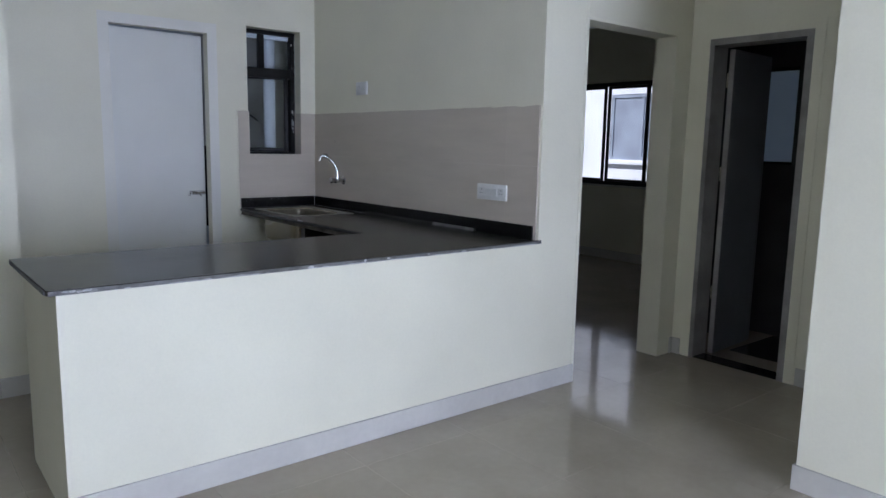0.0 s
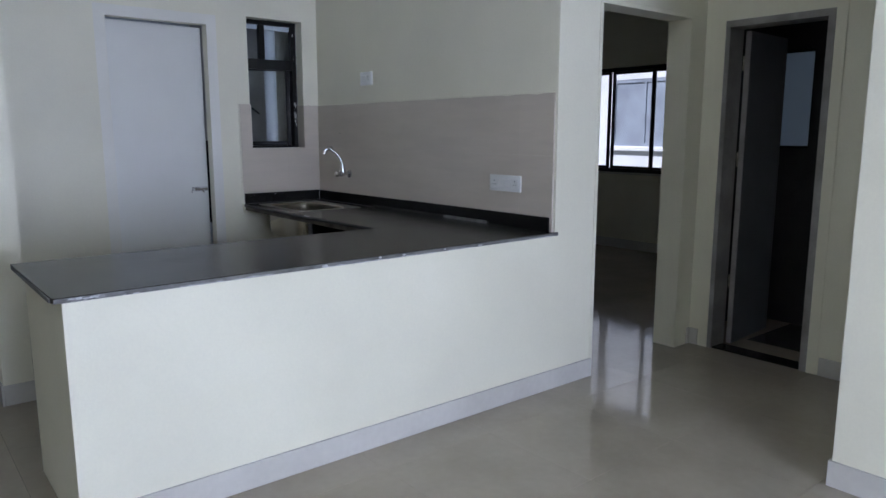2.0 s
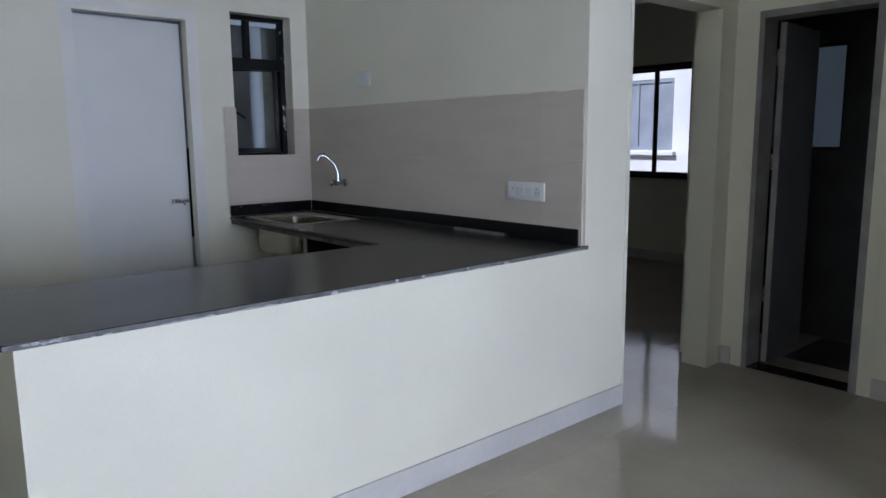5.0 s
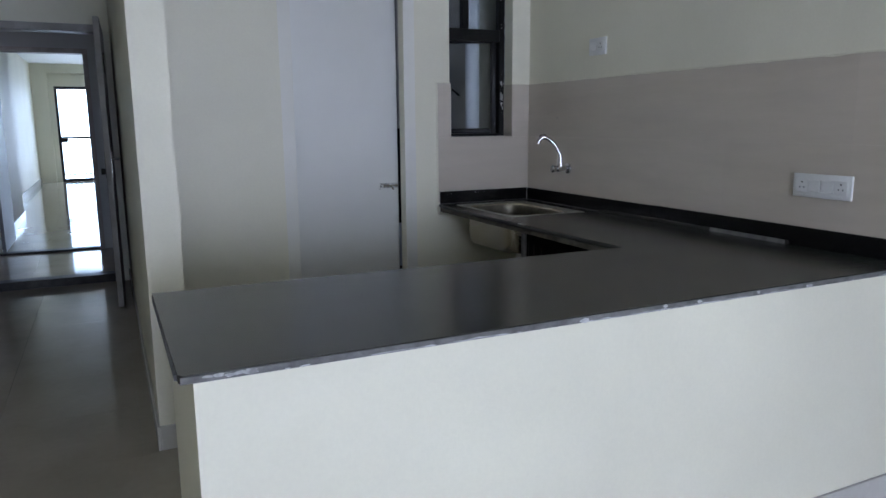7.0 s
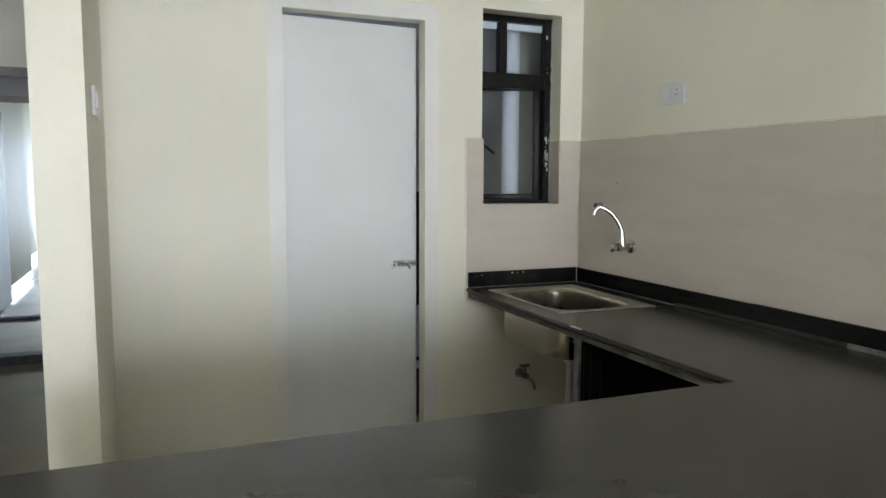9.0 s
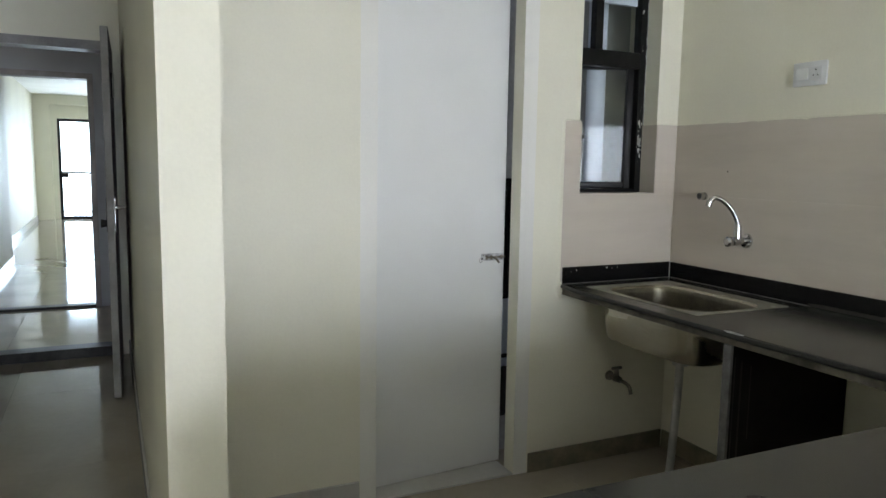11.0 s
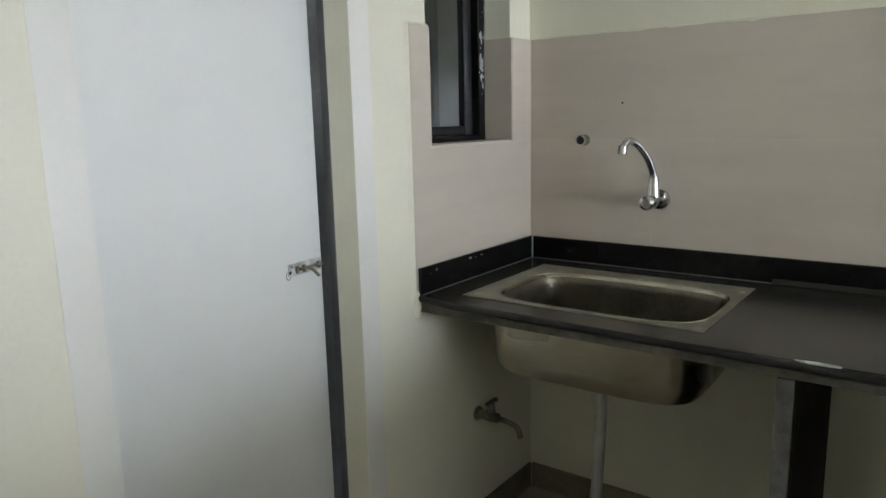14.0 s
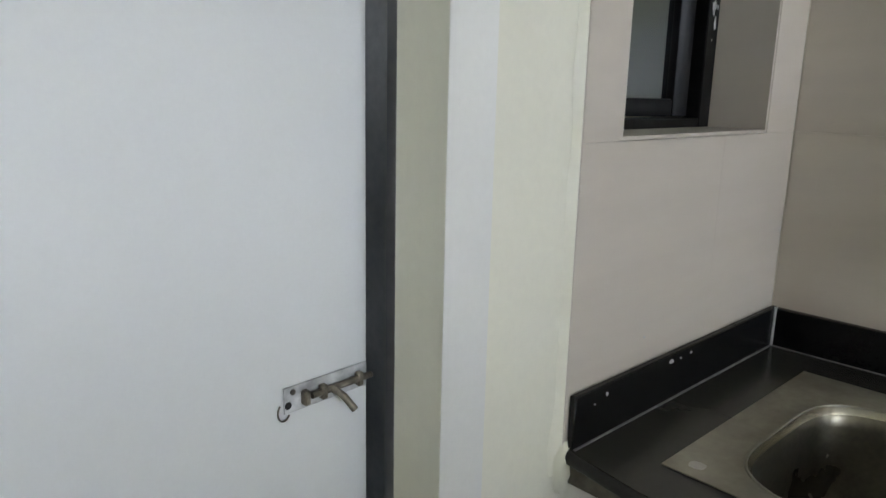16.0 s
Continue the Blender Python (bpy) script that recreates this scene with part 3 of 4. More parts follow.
def bib_tap():
    t = thing("bib_tap", (2.25, 4.42, 0.38), "small dull chrome bib tap low on the wall under the sink", "tap")
    x, z = 2.264, 0.374
    bm = tube(bmesh.new(), [(x, 4.4195, z), (x, 4.413, z), (x, 4.41, z)], [0.024, 0.022, 0.012], seg=20)
    part("wall_flange", bm, DULL, t)
    bm = bmesh.new()
    tube(bm, [(x, 4.41, z), (x, 4.37, z), (x, 4.34, z)], [0.012, 0.018, 0.015], seg=16)
    tube(bm, curve_pts([(x, 4.35, z), (x, 4.305, z - 0.004), (x, 4.272, z - 0.014), (x, 4.258, z - 0.046)], 5), 0.0085, seg=14)
    part("body", bm, DULL, t)
    bm = bmesh.new()
    tube(bm, [(x, 4.365, z), (x, 4.365, z + 0.045)], [0.013, 0.010], seg=14)
    box(bm, x - 0.030, x + 0.030, 4.356, 4.374, z + 0.043, z + 0.057, bev=0.005)
    part("handle", bm, DULL, t)


sink_tap()
bib_tap()
pipe = thing("pipe_nipple", (2.6, 4.21, 1.243), "open chrome pipe stub with a dark bore on the tiled wall", "pipe")
bm = bmesh.new()
tube(bm, [(2.5988, 4.21, 1.243), (2.590, 4.21, 1.243)], 0.0185, seg=22)
tube(bm, [(2.592, 4.21, 1.243), (2.566, 4.21, 1.243), (2.5655, 4.21, 1.243)], [0.0165, 0.0165, 0.0128], seg=22, caps=False)
part("collar", bm, CHROME, pipe)
part("bore", tube(bmesh.new(), [(2.570, 4.21, 1.243), (2.5652, 4.21, 1.243)], 0.0130, seg=20), HOLE, pipe, "dark open bore")


# ---- switches ----
def switch_plate(name, label, at, face, w, h, modules):
    """face: '-x' or '+x', the way that the plate looks; at: its centre on the wall."""
    s = -1 if face == "-x" else 1
    x, y, z = at
    t = thing(name, at, label, "switch")
    g = lambda d0, d1, a0, a1, b0, b1: (min(x + s * d0, x + s * d1), max(x + s * d0, x + s * d1), y + a0, y + a1, z + b0, z + b1)
    bm = bmesh.new()
    box(bm, *g(0.0004, 0.011, -w / 2, w / 2, -h / 2, h / 2), bev=0.003, seg=2)
    part("cover_plate", bm, PLASTIC, t)
    n = len(modules)
    mw = (w - 0.03) / n
    for i, kind in enumerate(modules):
        a = -w / 2 + 0.015 + i * mw
        if kind == "switch":
            bm = bmesh.new()
            q = g(0.0112, 0.0165, a + 0.002, a + mw - 0.002, -h * 0.25, h * 0.25)
            box(bm, *q, bev=0.0015)
            part("rocker", bm, PLASTIC, t)
        elif kind == "socket":
            bm = bmesh.new()
            box(bm, *g(0.0112, 0.0135, a + 0.001, a + mw - 0.001, -h * 0.30, h * 0.30), bev=0.001)
            sk = part("socket", bm, PLASTIC, t)
            for dy, dz, r in ((0, 0.013, 0.0034), (-0.009, -0.007, 0.0028), (0.009, -0.007, 0.0028)):
                c = a + mw / 2 + dy
                bm = tube(bmesh.new(), [(x + s * 0.0136, y + c, z + dz), (x + s * 0.0142, y + c, z + dz)], r, seg=10)
                part("socket_hole", bm, HOLE, sk)


switch_plate("switch_board", "long white switch board with two sockets on tiles", (2.60, 2.283, 1.082), "-x", 0.250, 0.092, ["socket", "switch", "switch", "socket"])
switch_plate("switch_board", "small white socket plate high on the painted wall", (2.61, 3.713, 1.742), "-x", 0.146, 0.092, ["socket", "switch"])
switch_plate("switch_board", "white switch board on the short wall beside the kitchen", (WX1, 3.88, 1.62), "+x", 0.21, 0.095, ["switch", "switch", "switch", "socket"])


# ---- utility door ----
def utility_door():
    bm = bmesh.new()
    ys = YF + 0.080
    for x0, x1 in ((DX0 - 0.046, DX0), (DX1, DX1 + 0.046)):
        box(bm, x0, x1, YF, ys, 0, 2.112)
    box(bm, DX0 - 0.046, DX1 + 0.046, YF, ys, 2.112, 2.127)
    part("door_frame", bm, PAINT, kind="structure", label="cream painted reveal of the utility door")
    bm = bmesh.new()
    box(bm, DX0 - 0.070, DX0, YF - 0.0012, YF - 0.0004, 0, 2.182)
    box(bm, DX1, DX1 + 0.070, YF - 0.0012, YF - 0.0004, 0, 2.182)
    box(bm, DX0, DX1, YF - 0.0012, YF - 0.0004, 2.112, 2.182)
    part("door_frame", bm, WHITE, kind="structure", label="white painted door frame")
    # dark grey strip down each side of the rebate
    part("frame_rebate", boxes((DX1 + 0.042, DX1 + 0.0458, ys + 0.0005, YF + 0.149, 0, 2.112), (DX0 - 0.0458, DX0 - 0.012, ys + 0.0005, YF + 0.149, 0, 2.112)), REBATEGREY, kind="structure", label="dark grey lining of the door rebate")
    part("door_threshold", boxes((DX0, DX1, YF + 0.0, YF + 0.15, -0.011, 0.010), bev=0.002), SKIRT, kind="structure", label="pale stone threshold")
    t = thing("utility_door", (DX0, YF + 0.098, 0), "white flush door, barely ajar, with a slide bolt", "door")
    ang = radians(4.2)
    bm = bmesh.new()
    box(bm, 0.0, 0.674, 0.0, 0.032, 0.014, 2.104, bev=0.0015)
    leaf = part("door_leaf", bm, DOOR, None)
    leaf.parent = t
    leaf.rotation_euler = (0, 0, ang)
    # slide bolt
    zb = 0.955
    part("bolt_plate", boxes((0.548, 0.672, -0.0025, -0.0004, zb - 0.016, zb + 0.016), bev=0.001), SPOT, leaf, "paint-smeared metal bolt plate", local=True)
    for a in (0.575, 0.600, 0.655):
        part("bolt_guide", boxes((a - 0.0045, a + 0.0045, -0.0125, -0.0026, zb - 0.010, zb + 0.008), bev=0.002), BRASS, leaf, local=True)
    bm = tube(bmesh.new(), [(0.583, -0.008, zb - 0.001), (0.674, -0.008, zb - 0.001)], 0.0041, seg=12)
    part("bolt_rod", bm, BRASS, leaf, local=True)
    bm = tube(bmesh.new(), [(0.612, -0.009, zb), (0.618, -0.024, zb - 0.008), (0.626, -0.034, zb - 0.024)], 0.0044, seg=12)
    part("bolt_knob", bm, BRASS, leaf, local=True)
    bm = tube(bmesh.new(), [(0.5535, -0.0026, zb - 0.006), (0.5535, -0.0034, zb - 0.006)], 0.0045, seg=14)
    part("screw_hole", bm, HOLE, leaf, local=True)
    bm = tube(bmesh.new(), [(0.560, -0.0026, zb + 0.009), (0.560, -0.004, zb + 0.009)], 0.0035, seg=12)
    part("screw", bm, DULL, leaf, local=True)
    ring = [(0.5475 + 0.008 * math.cos(q), -0.003, zb - 0.012 + 0.011 * math.sin(q)) for q in (2.2 + 3.6 * j / 12 for j in range(13))]
    part("wire_loop", tube(bmesh.new(), ring, 0.001, seg=6), DULL, leaf, local=True)

utility_door()


# ---- kitchen window ----
def kitchen_window():
    x0, x1, z0, z1 = WN
    ya, yb = YF + 0.095, YF + 0.145
    t = thing("window_1", (x0, ya, z0), "small black aluminium window with a top light and a paint-spotted stile", "window", kind="structure")
    bm = bmesh.new()
    w = 0.045
    box(bm, x0, x0 + 0.022, ya, yb, z0, z1, bev=0.002)
    box(bm, x1 - 0.040, x1, ya, yb, z0, z1, bev=0.002)
    box(bm, x0 + 0.022, x1 - 0.040, ya, yb, z0, z0 + 0.020, bev=0.002)
    box(bm, x0 + 0.022, x1 - 0.040, ya, yb, z1 - 0.03, z1, bev=0.002)
    zt = 1.85
    box(bm, x0 + 0.022, x1 - 0.040, ya - 0.003, yb, zt - 0.012, zt + 0.062, bev=0.002)
    part("window_frame", bm, FRAME, t)
    # the casement stands ajar, turned outwards on its hinge at the right
    hinge, ajar = Vector((x1 - 0.041, yb, 0)), Matrix.Rotation(radians(-23.4), 3, "Z")
    zs = zt - 0.002
    bm = bmesh.new()
    for q in ((x0 + 0.023, x0 + 0.055), (x1 - 0.074, x1 - 0.042)):
        box(bm, q[0], q[1], yb - 0.040, yb - 0.002, z0 + 0.021, zs, bev=0.004, seg=2)
    box(bm, x0 + 0.055, x1 - 0.074, yb - 0.040, yb - 0.002, z0 + 0.021, z0 + 0.052, bev=0.004, seg=2)
    box(bm, x0 + 0.055, x1 - 0.074, yb - 0.040, yb - 0.002, zs - 0.012, zs, bev=0.003, seg=2)
    bmesh.ops.rotate(bm, verts=bm.verts, cent=hinge, matrix=ajar)
    cas = part("casement", bm, FRAME, t, "black aluminium sash standing ajar")
    bm = boxes((x0 + 0.05, x1 - 0.07, yb - 0.022, yb - 0.018, z0 + 0.045, zs - 0.009))
    bmesh.ops.rotate(bm, verts=bm.verts, cent=hinge, matrix=ajar)
    g = part("pane", bm, DIRTY, cas, "dusty glass pane")
    g.visible_shadow = False
    bm = boxes((x0 + 0.14, x0 + 0.185, ya + 0.002, yb - 0.006, zt + 0.0625, z1 - 0.0305), bev=0.003)
    part("mullion", bm, FRAME, t)
    for a, b in ((x0 + 0.02, x0 + 0.142), (x0 + 0.183, x1 - 0.038)):
        g = part("pane", boxes((a, b, YF + 0.122, YF + 0.126, zt + 0.05, z1 - 0.028)), DIRTY, t)
        g.visible_shadow = False
    rnd = random.Random(3)
    bm = bmesh.new()
    for k in range(44):
        z = 1.475 + 0.022 * rnd.gauss(0, 1) if k < 26 else 1.585 + 0.014 * rnd.gauss(0, 1) if k < 34 else rnd.uniform(z0 + 0.02, z1)
        x = x1 - 0.022 + 0.007 * rnd.gauss(0, 1) if k < 34 else x1 - 0.036 + 0.030 * rnd.random()
        x = min(max(x, x1 - 0.036), x1 - 0.006)
        r = 0.0010 + 0.0042 * rnd.random() ** 2
        yy = ya - 0.0004
        pts = [(x + r * math.cos(a) * (0.5 + rnd.random()), z + 2.4 * r * math.sin(a) * (0.5 + rnd.random())) for a in (2 * math.pi * j / 7 for j in range(7))]
        vs = [bm.verts.new((p, yy, q)) for p, q in pts]
        vb = [bm.verts.new((p, yy + 0.0005, q)) for p, q in pts]
        bm.faces.new(vs)
        for j in range(7):
            bm.faces.new((vs[j], vs[(j + 1) % 7], vb[(j + 1) % 7], vb[j]))
    part("paint_spots", bm, SPOT, t, "spots of white paint on the stile", kind="stuff")
    # ragged plaster line at the head
    bm = bmesh.new()
    prev = None
    for k in range(40):
        x = x0 + 0.001 + k * (x1 - x0 - 0.002) / 39
        d = 0.012 + 0.008 * noise.noise(Vector((x * 30, 2, 0)))
        ring = [bm.verts.new((x, ya - 0.002, z1 - 0.0005)), bm.verts.new((x, ya - 0.006, z1 - 0.4 * d)), bm.verts.new((x, ya - 0.001, z1 - d))]
        if prev:
            bm.faces.new((prev[0], prev[1], ring[1], ring[0]))
            bm.faces.new((prev[1], prev[2], ring[2], ring[1]))
        prev = ring
    part("plaster_line", bm, FRAME, t, "ragged black sealant at the window's head")
    bm = bmesh.new()
    prev = None
    for k in range(60):
        z = 1.576 + k * (z1 - 1.577) / 59
        d = 0.004 + 0.004 * noise.noise(Vector((z * 26, 7, 0)))
        ring = [bm.verts.new((x1 - 0.0004, ya - 0.0004, z)), bm.verts.new((x1 - d * 0.6, ya - 0.004, z)), bm.verts.new((x1 - d, ya - 0.0004, z))]
        if prev:
            bm.faces.new((prev[0], prev[1], ring[1], ring[0]))
            bm.faces.new((prev[1], prev[2], ring[2], ring[1]))
        prev = ring
    part("plaster_bead", bm, SPOT, t)
    # stay arm
    bm = tube(bmesh.new(), [(2.095, yb - 0.01, 1.562), (2.20, yb + 0.05, 1.510)], 0.007, seg=8)
    part("stay_arm", bm, FRAME, t)


kitchen_window()


# pale strip across the outer side of the window's head
part("window_ledge", boxes((WN[0], WN[1], YF + 0.130, YF + 0.149, 2.134, 2.170)), OUTWHITE, kind="structure", label="pale strip outside the window's head")
t = thing("drain_pipe", (2.372, 4.757, -12), "white vertical drain pipe just outside the kitchen window", "pipe")
part("pipe", tube(bmesh.new(), [(2.372, 4.757, -12), (2.372, 4.757, 5)], 0.047, seg=20), OUTWHITE, t)
part("pipe_band", tube(bmesh.new(), [(2.372, 4.757, 2.3), (2.372, 4.757, 2.38)], 0.053, seg=20), OUTWHITE, t)
part("wall_outside_side", boxes((2.42, 2.619, 4.81, 6.6, -12, H + 0.1)), GREYSIDE, kind="structure", label="dark grey plastered side wall of the service shaft")

# ---- bedroom window ----
def bedroom_window():
    t = thing("window_2", (6.9, 3.70, 0.885), "wide black aluminium sliding window in the bedroom", "window", kind="structure")
    y0, y1, z0, z1 = 3.70, 5.55, 0.885, 2.13
    bm = boxes((6.92, 7.0, y0, y0 + 0.035, z0, z1), (6.92, 7.0, y1 - 0.035, y1, z0, z1), (6.92, 7.0, y0 + 0.035, y1 - 0.035, z0, z0 + 0.045), (6.92, 7.0, y0 + 0.035, y1 - 0.035, z1 - 0.045, z1), bev=0.002)
    part("window_frame", bm, FRAME, t)
    w = (y1 - y0 - 0.07) / 3
    for k in range(3):
        a = y0 + 0.035 + k * w
        xx = 6.93 if k % 2 == 0 else 6.965
        bm = boxes((xx, xx + 0.028, a, a + 0.035, z0 + 0.046, z1 - 0.046), (xx, xx + 0.028, a + w - 0.035, a + w, z0 + 0.046, z1 - 0.046),
                   (xx, xx + 0.028, a + 0.035, a + w - 0.035, z0 + 0.046, z0 + 0.075), (xx, xx + 0.028, a + 0.035, a + w - 0.035, z1 - 0.075, z1 - 0.046), bev=0.002)
        sash = part("sash", bm, FRAME, t)
        g = part("pane", boxes((xx + 0.012, xx + 0.016, a + 0.03, a + w - 0.03, z0 + 0.07, z1 - 0.07)), GLASS, sash)
        g.visible_shadow = False
    part("window_sill", boxes((6.888, 6.92, y0 - 0.02, y1 + 0.02, z0 - 0.021, z0 - 0.001), bev=0.003), SKIRT, t, "pale stone sill")


bedroom_window()

# bedroom and bathroom door frames
bm = boxes((2.9305, 2.955, YS - 0.002, YS + 0.152, 0, 2.055), (3.80, 3.8595, YS - 0.006, YS + 0.156, 0, 2.055), (2.9305, 3.8595, YS - 0.004, YS + 0.154, 2.0555, 2.0795))
part("door_frame", bm, PAINT, kind="structure", label="cream painted bedroom door frame")
bm = boxes((3.86, 3.93, YS - 0.005, YS - 0.0008, 0, 2.15), (2.94, 3.86, YS - 0.005, YS - 0.0008, 2.08, 2.15))
part("trim", bm, PAINT, kind="structure", label="cream architrave of the bedroom door")
bm = boxes((3.974, 4.136, 1.1405, 1.18, 0, 2.0), (3.974, 4.136, 1.75, 1.7795, 0, 2.0), (3.972, 4.138, 1.1405, 1.7795, 2.0005, 2.0395))
part("door_frame", bm, DOOREDGE, kind="structure", label="grey brown bathroom door frame")
bm = boxes((3.975, 3.9792, 1.08, 1.14, 0, 2.10), (3.975, 3.9792, 1.78, 1.84, 0, 2.10), (3.975, 3.9792, 1.14, 1.78, 2.04, 2.10))
part("trim", bm, PAINT, kind="structure", label="cream architrave of the bathroom door")


def bathroom_door():
    t = thing("bathroom_door", (4.14, 1.735, 0), "grey white flush bathroom door, open into the dark room", "door")
    # leaf toned down to grey for the dark room's shade
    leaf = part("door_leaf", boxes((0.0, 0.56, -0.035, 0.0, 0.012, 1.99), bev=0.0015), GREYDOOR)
    leaf.parent = t
    leaf.rotation_euler = (0, 0, radians(4))
    part("lipping", boxes((-0.0045, -0.0003, -0.0345, -0.0005, 0.013, 1.989), bev=0.001), DOOREDGE, leaf, "pale edge of the door", local=True)
    for z in (0.35, 1.15, 1.75):
        bm = tube(bmesh.new(), [(-0.004, 0.004, z), (-0.004, 0.004, z + 0.09)], 0.006, seg=10)
        part("hinge", bm, DULL, leaf, local=True)


bathroom_door()
t = thing("window_3", (5.03, 1.68, 1.25), "frosted bathroom window in a dark frame", "window", kind="structure")
part("window_frame", boxes((5.03, 5.08, 1.6805, 1.70, 1.2505, 1.9495), (5.03, 5.08, 2.01, 2.0295, 1.2505, 1.9495), (5.03, 5.08, 1.70, 2.01, 1.2505, 1.27), (5.03, 5.08, 1.70, 2.01, 1.93, 1.9495), bev=0.002), FRAME, t)
g = part("pane", boxes((5.05, 5.055, 1.695, 2.015, 1.265, 1.935)), FROST, t)
g.visible_shadow = False
# unseen wall added to hold daylight off the frosted pane
part("wall_shaft_east", boxes((6.9, 7.05, -0.15, 2.05, -12, 4)), GREYWALL, kind="structure", label="unseen grey wall added to dim the bathroom window")


# ---- entrance ----
def entrance():
    bm = boxes((-1.03, -0.97, YM - 0.01, YM + 0.16, 0, 2.11), (0.10, 0.16, YM - 0.01, YM + 0.16, 0, 2.11), (-1.03, 0.16, YM - 0.012, YM + 0.162, 2.1105, 2.17))
    part("door_frame", bm, DOOREDGE, kind="structure", label="grey brown entrance door frame")
    bm = boxes((-1.06, -1.01, YN - 0.01, YN + 0.16, 0, 2.10), (-0.03, 0.02, YN - 0.01, YN + 0.16, 0, 2.10), (-1.06, 0.02, YN - 0.012, YN + 0.162, 2.1005, 2.15))
    part("door_frame", bm, DOOREDGE, kind="structure", label="grey door frame of the neighbours' flat")
    t = thing("neighbour_door", (-0.995, YN + 0.17, 0), "grey flush door of the neighbours, wide open against their hall wall", "door")
    part("door_leaf", boxes((-0.995, -0.958, YN + 0.17, YN + 1.16, 0.012, 2.085), bev=0.002), GREYDOOR, t)
    part("lipping", boxes((-0.994, -0.959, YN + 1.1602, YN + 1.166, 0.013, 2.084), bev=0.001), DOOREDGE, t, "pale grey brown edge of the door")
    t = thing("entrance_door", (0.172, YM - 0.02, 0), "tall dark entrance door, wide open against the wall", "door")
    ang = radians(-91.6)
    leaf = part("door_leaf", boxes((0.0, 1.04, -0.040, 0.0, 0.012, 2.10), bev=0.002), [TEAK])
    leaf.parent = t
    leaf.rotation_euler = (0, 0, ang)
    part("lipping", boxes((1.0402, 1.046, -0.0395, -0.0005, 0.013, 2.099), bev=0.001), DOOREDGE, leaf, "pale grey brown edge of the door", local=True)
    bm = bmesh.new()
    box(bm, 0.955, 0.998, 0.0004, 0.005, 0.95, 1.15, bev=0.001)
    tube(bm, [(0.977, 0.004, 1.09), (0.977, 0.05, 1.09), (0.90, 0.055, 1.09)], 0.009, seg=12)
    part("door_handle", bm, CHROME, leaf, "chrome lever handle", local=True)
    bm = bmesh.new()
    box(bm, 0.955, 0.998, -0.045, -0.0404, 0.95, 1.15, bev=0.001)
    tube(bm, [(0.977, -0.044, 1.00), (0.977, -0.075, 1.00)], [0.02, 0.025], seg=14)
    part("door_knob", bm, HOLE, leaf, "dark round knob", local=True)
    bm = tube(bmesh.new(), [(0.93, 0.012, 1.72), (0.93, 0.012, 1.86)], 0.008, seg=12)
    part("tower_bolt", bm, CHROME, leaf, local=True)


entrance()


def shoe(at, yaw, label):
    t = thing("shoe", at, label, "shoe")
    t.rotation_euler = (0, 0, radians(yaw))
    n = 24
    bm = bmesh.new()
    rings = []
    for s, z, k in ((1.0, 0.0, 0), (1.03, 0.008, 0), (1.0, 0.024, 0)):
        rings.append([bm.verts.new((0.135 * math.cos(a) * s, (0.042 + 0.010 * math.cos(a)) * math.sin(a) * s, z)) for a in (2 * math.pi * i / n for i in range(n))])
    for a, b in zip(rings, rings[1:]):
        for i in range(n):
            bm.faces.new((a[i], a[(i + 1) % n], b[(i + 1) % n], b[i]))
    bm.faces.new(rings[0][::-1])
    bm.faces.new(rings[-1])
    sole = part("sole", bm, RUBBER)
    sole.parent = t
    bm = bmesh.new()
    prev = None
    for i in range(14):
        x = -0.12 + i * 0.018
        w = 0.038 + 0.008 * math.sin(i / 13 * math.pi)
        h = 0.085 - 0.045 * (i / 13) ** 1.2 - (0.02 if i > 12 else 0)
        ring = [bm.verts.new((x, w * math.cos(a), 0.0245 + h * math.sin(a) ** 0.8)) for a in (math.pi * j / 10 for j in range(11))]
        if prev:
            for j in range(10):
                bm.faces.new((prev[j], prev[j + 1], ring[j + 1], ring[j]))
        else:
            bm.faces.new(ring)
        prev = ring
    bm.faces.new(prev[::-1])
    up = part("upper", bm, RUBBER)
    up.parent = t


shoe((-1.22, 7.95, 0.0), 10, "black shoe on the lobby floor beside the entrance")
shoe((-1.10, 8.12, 0.0), 25, "black shoe on the lobby floor beside its pair")


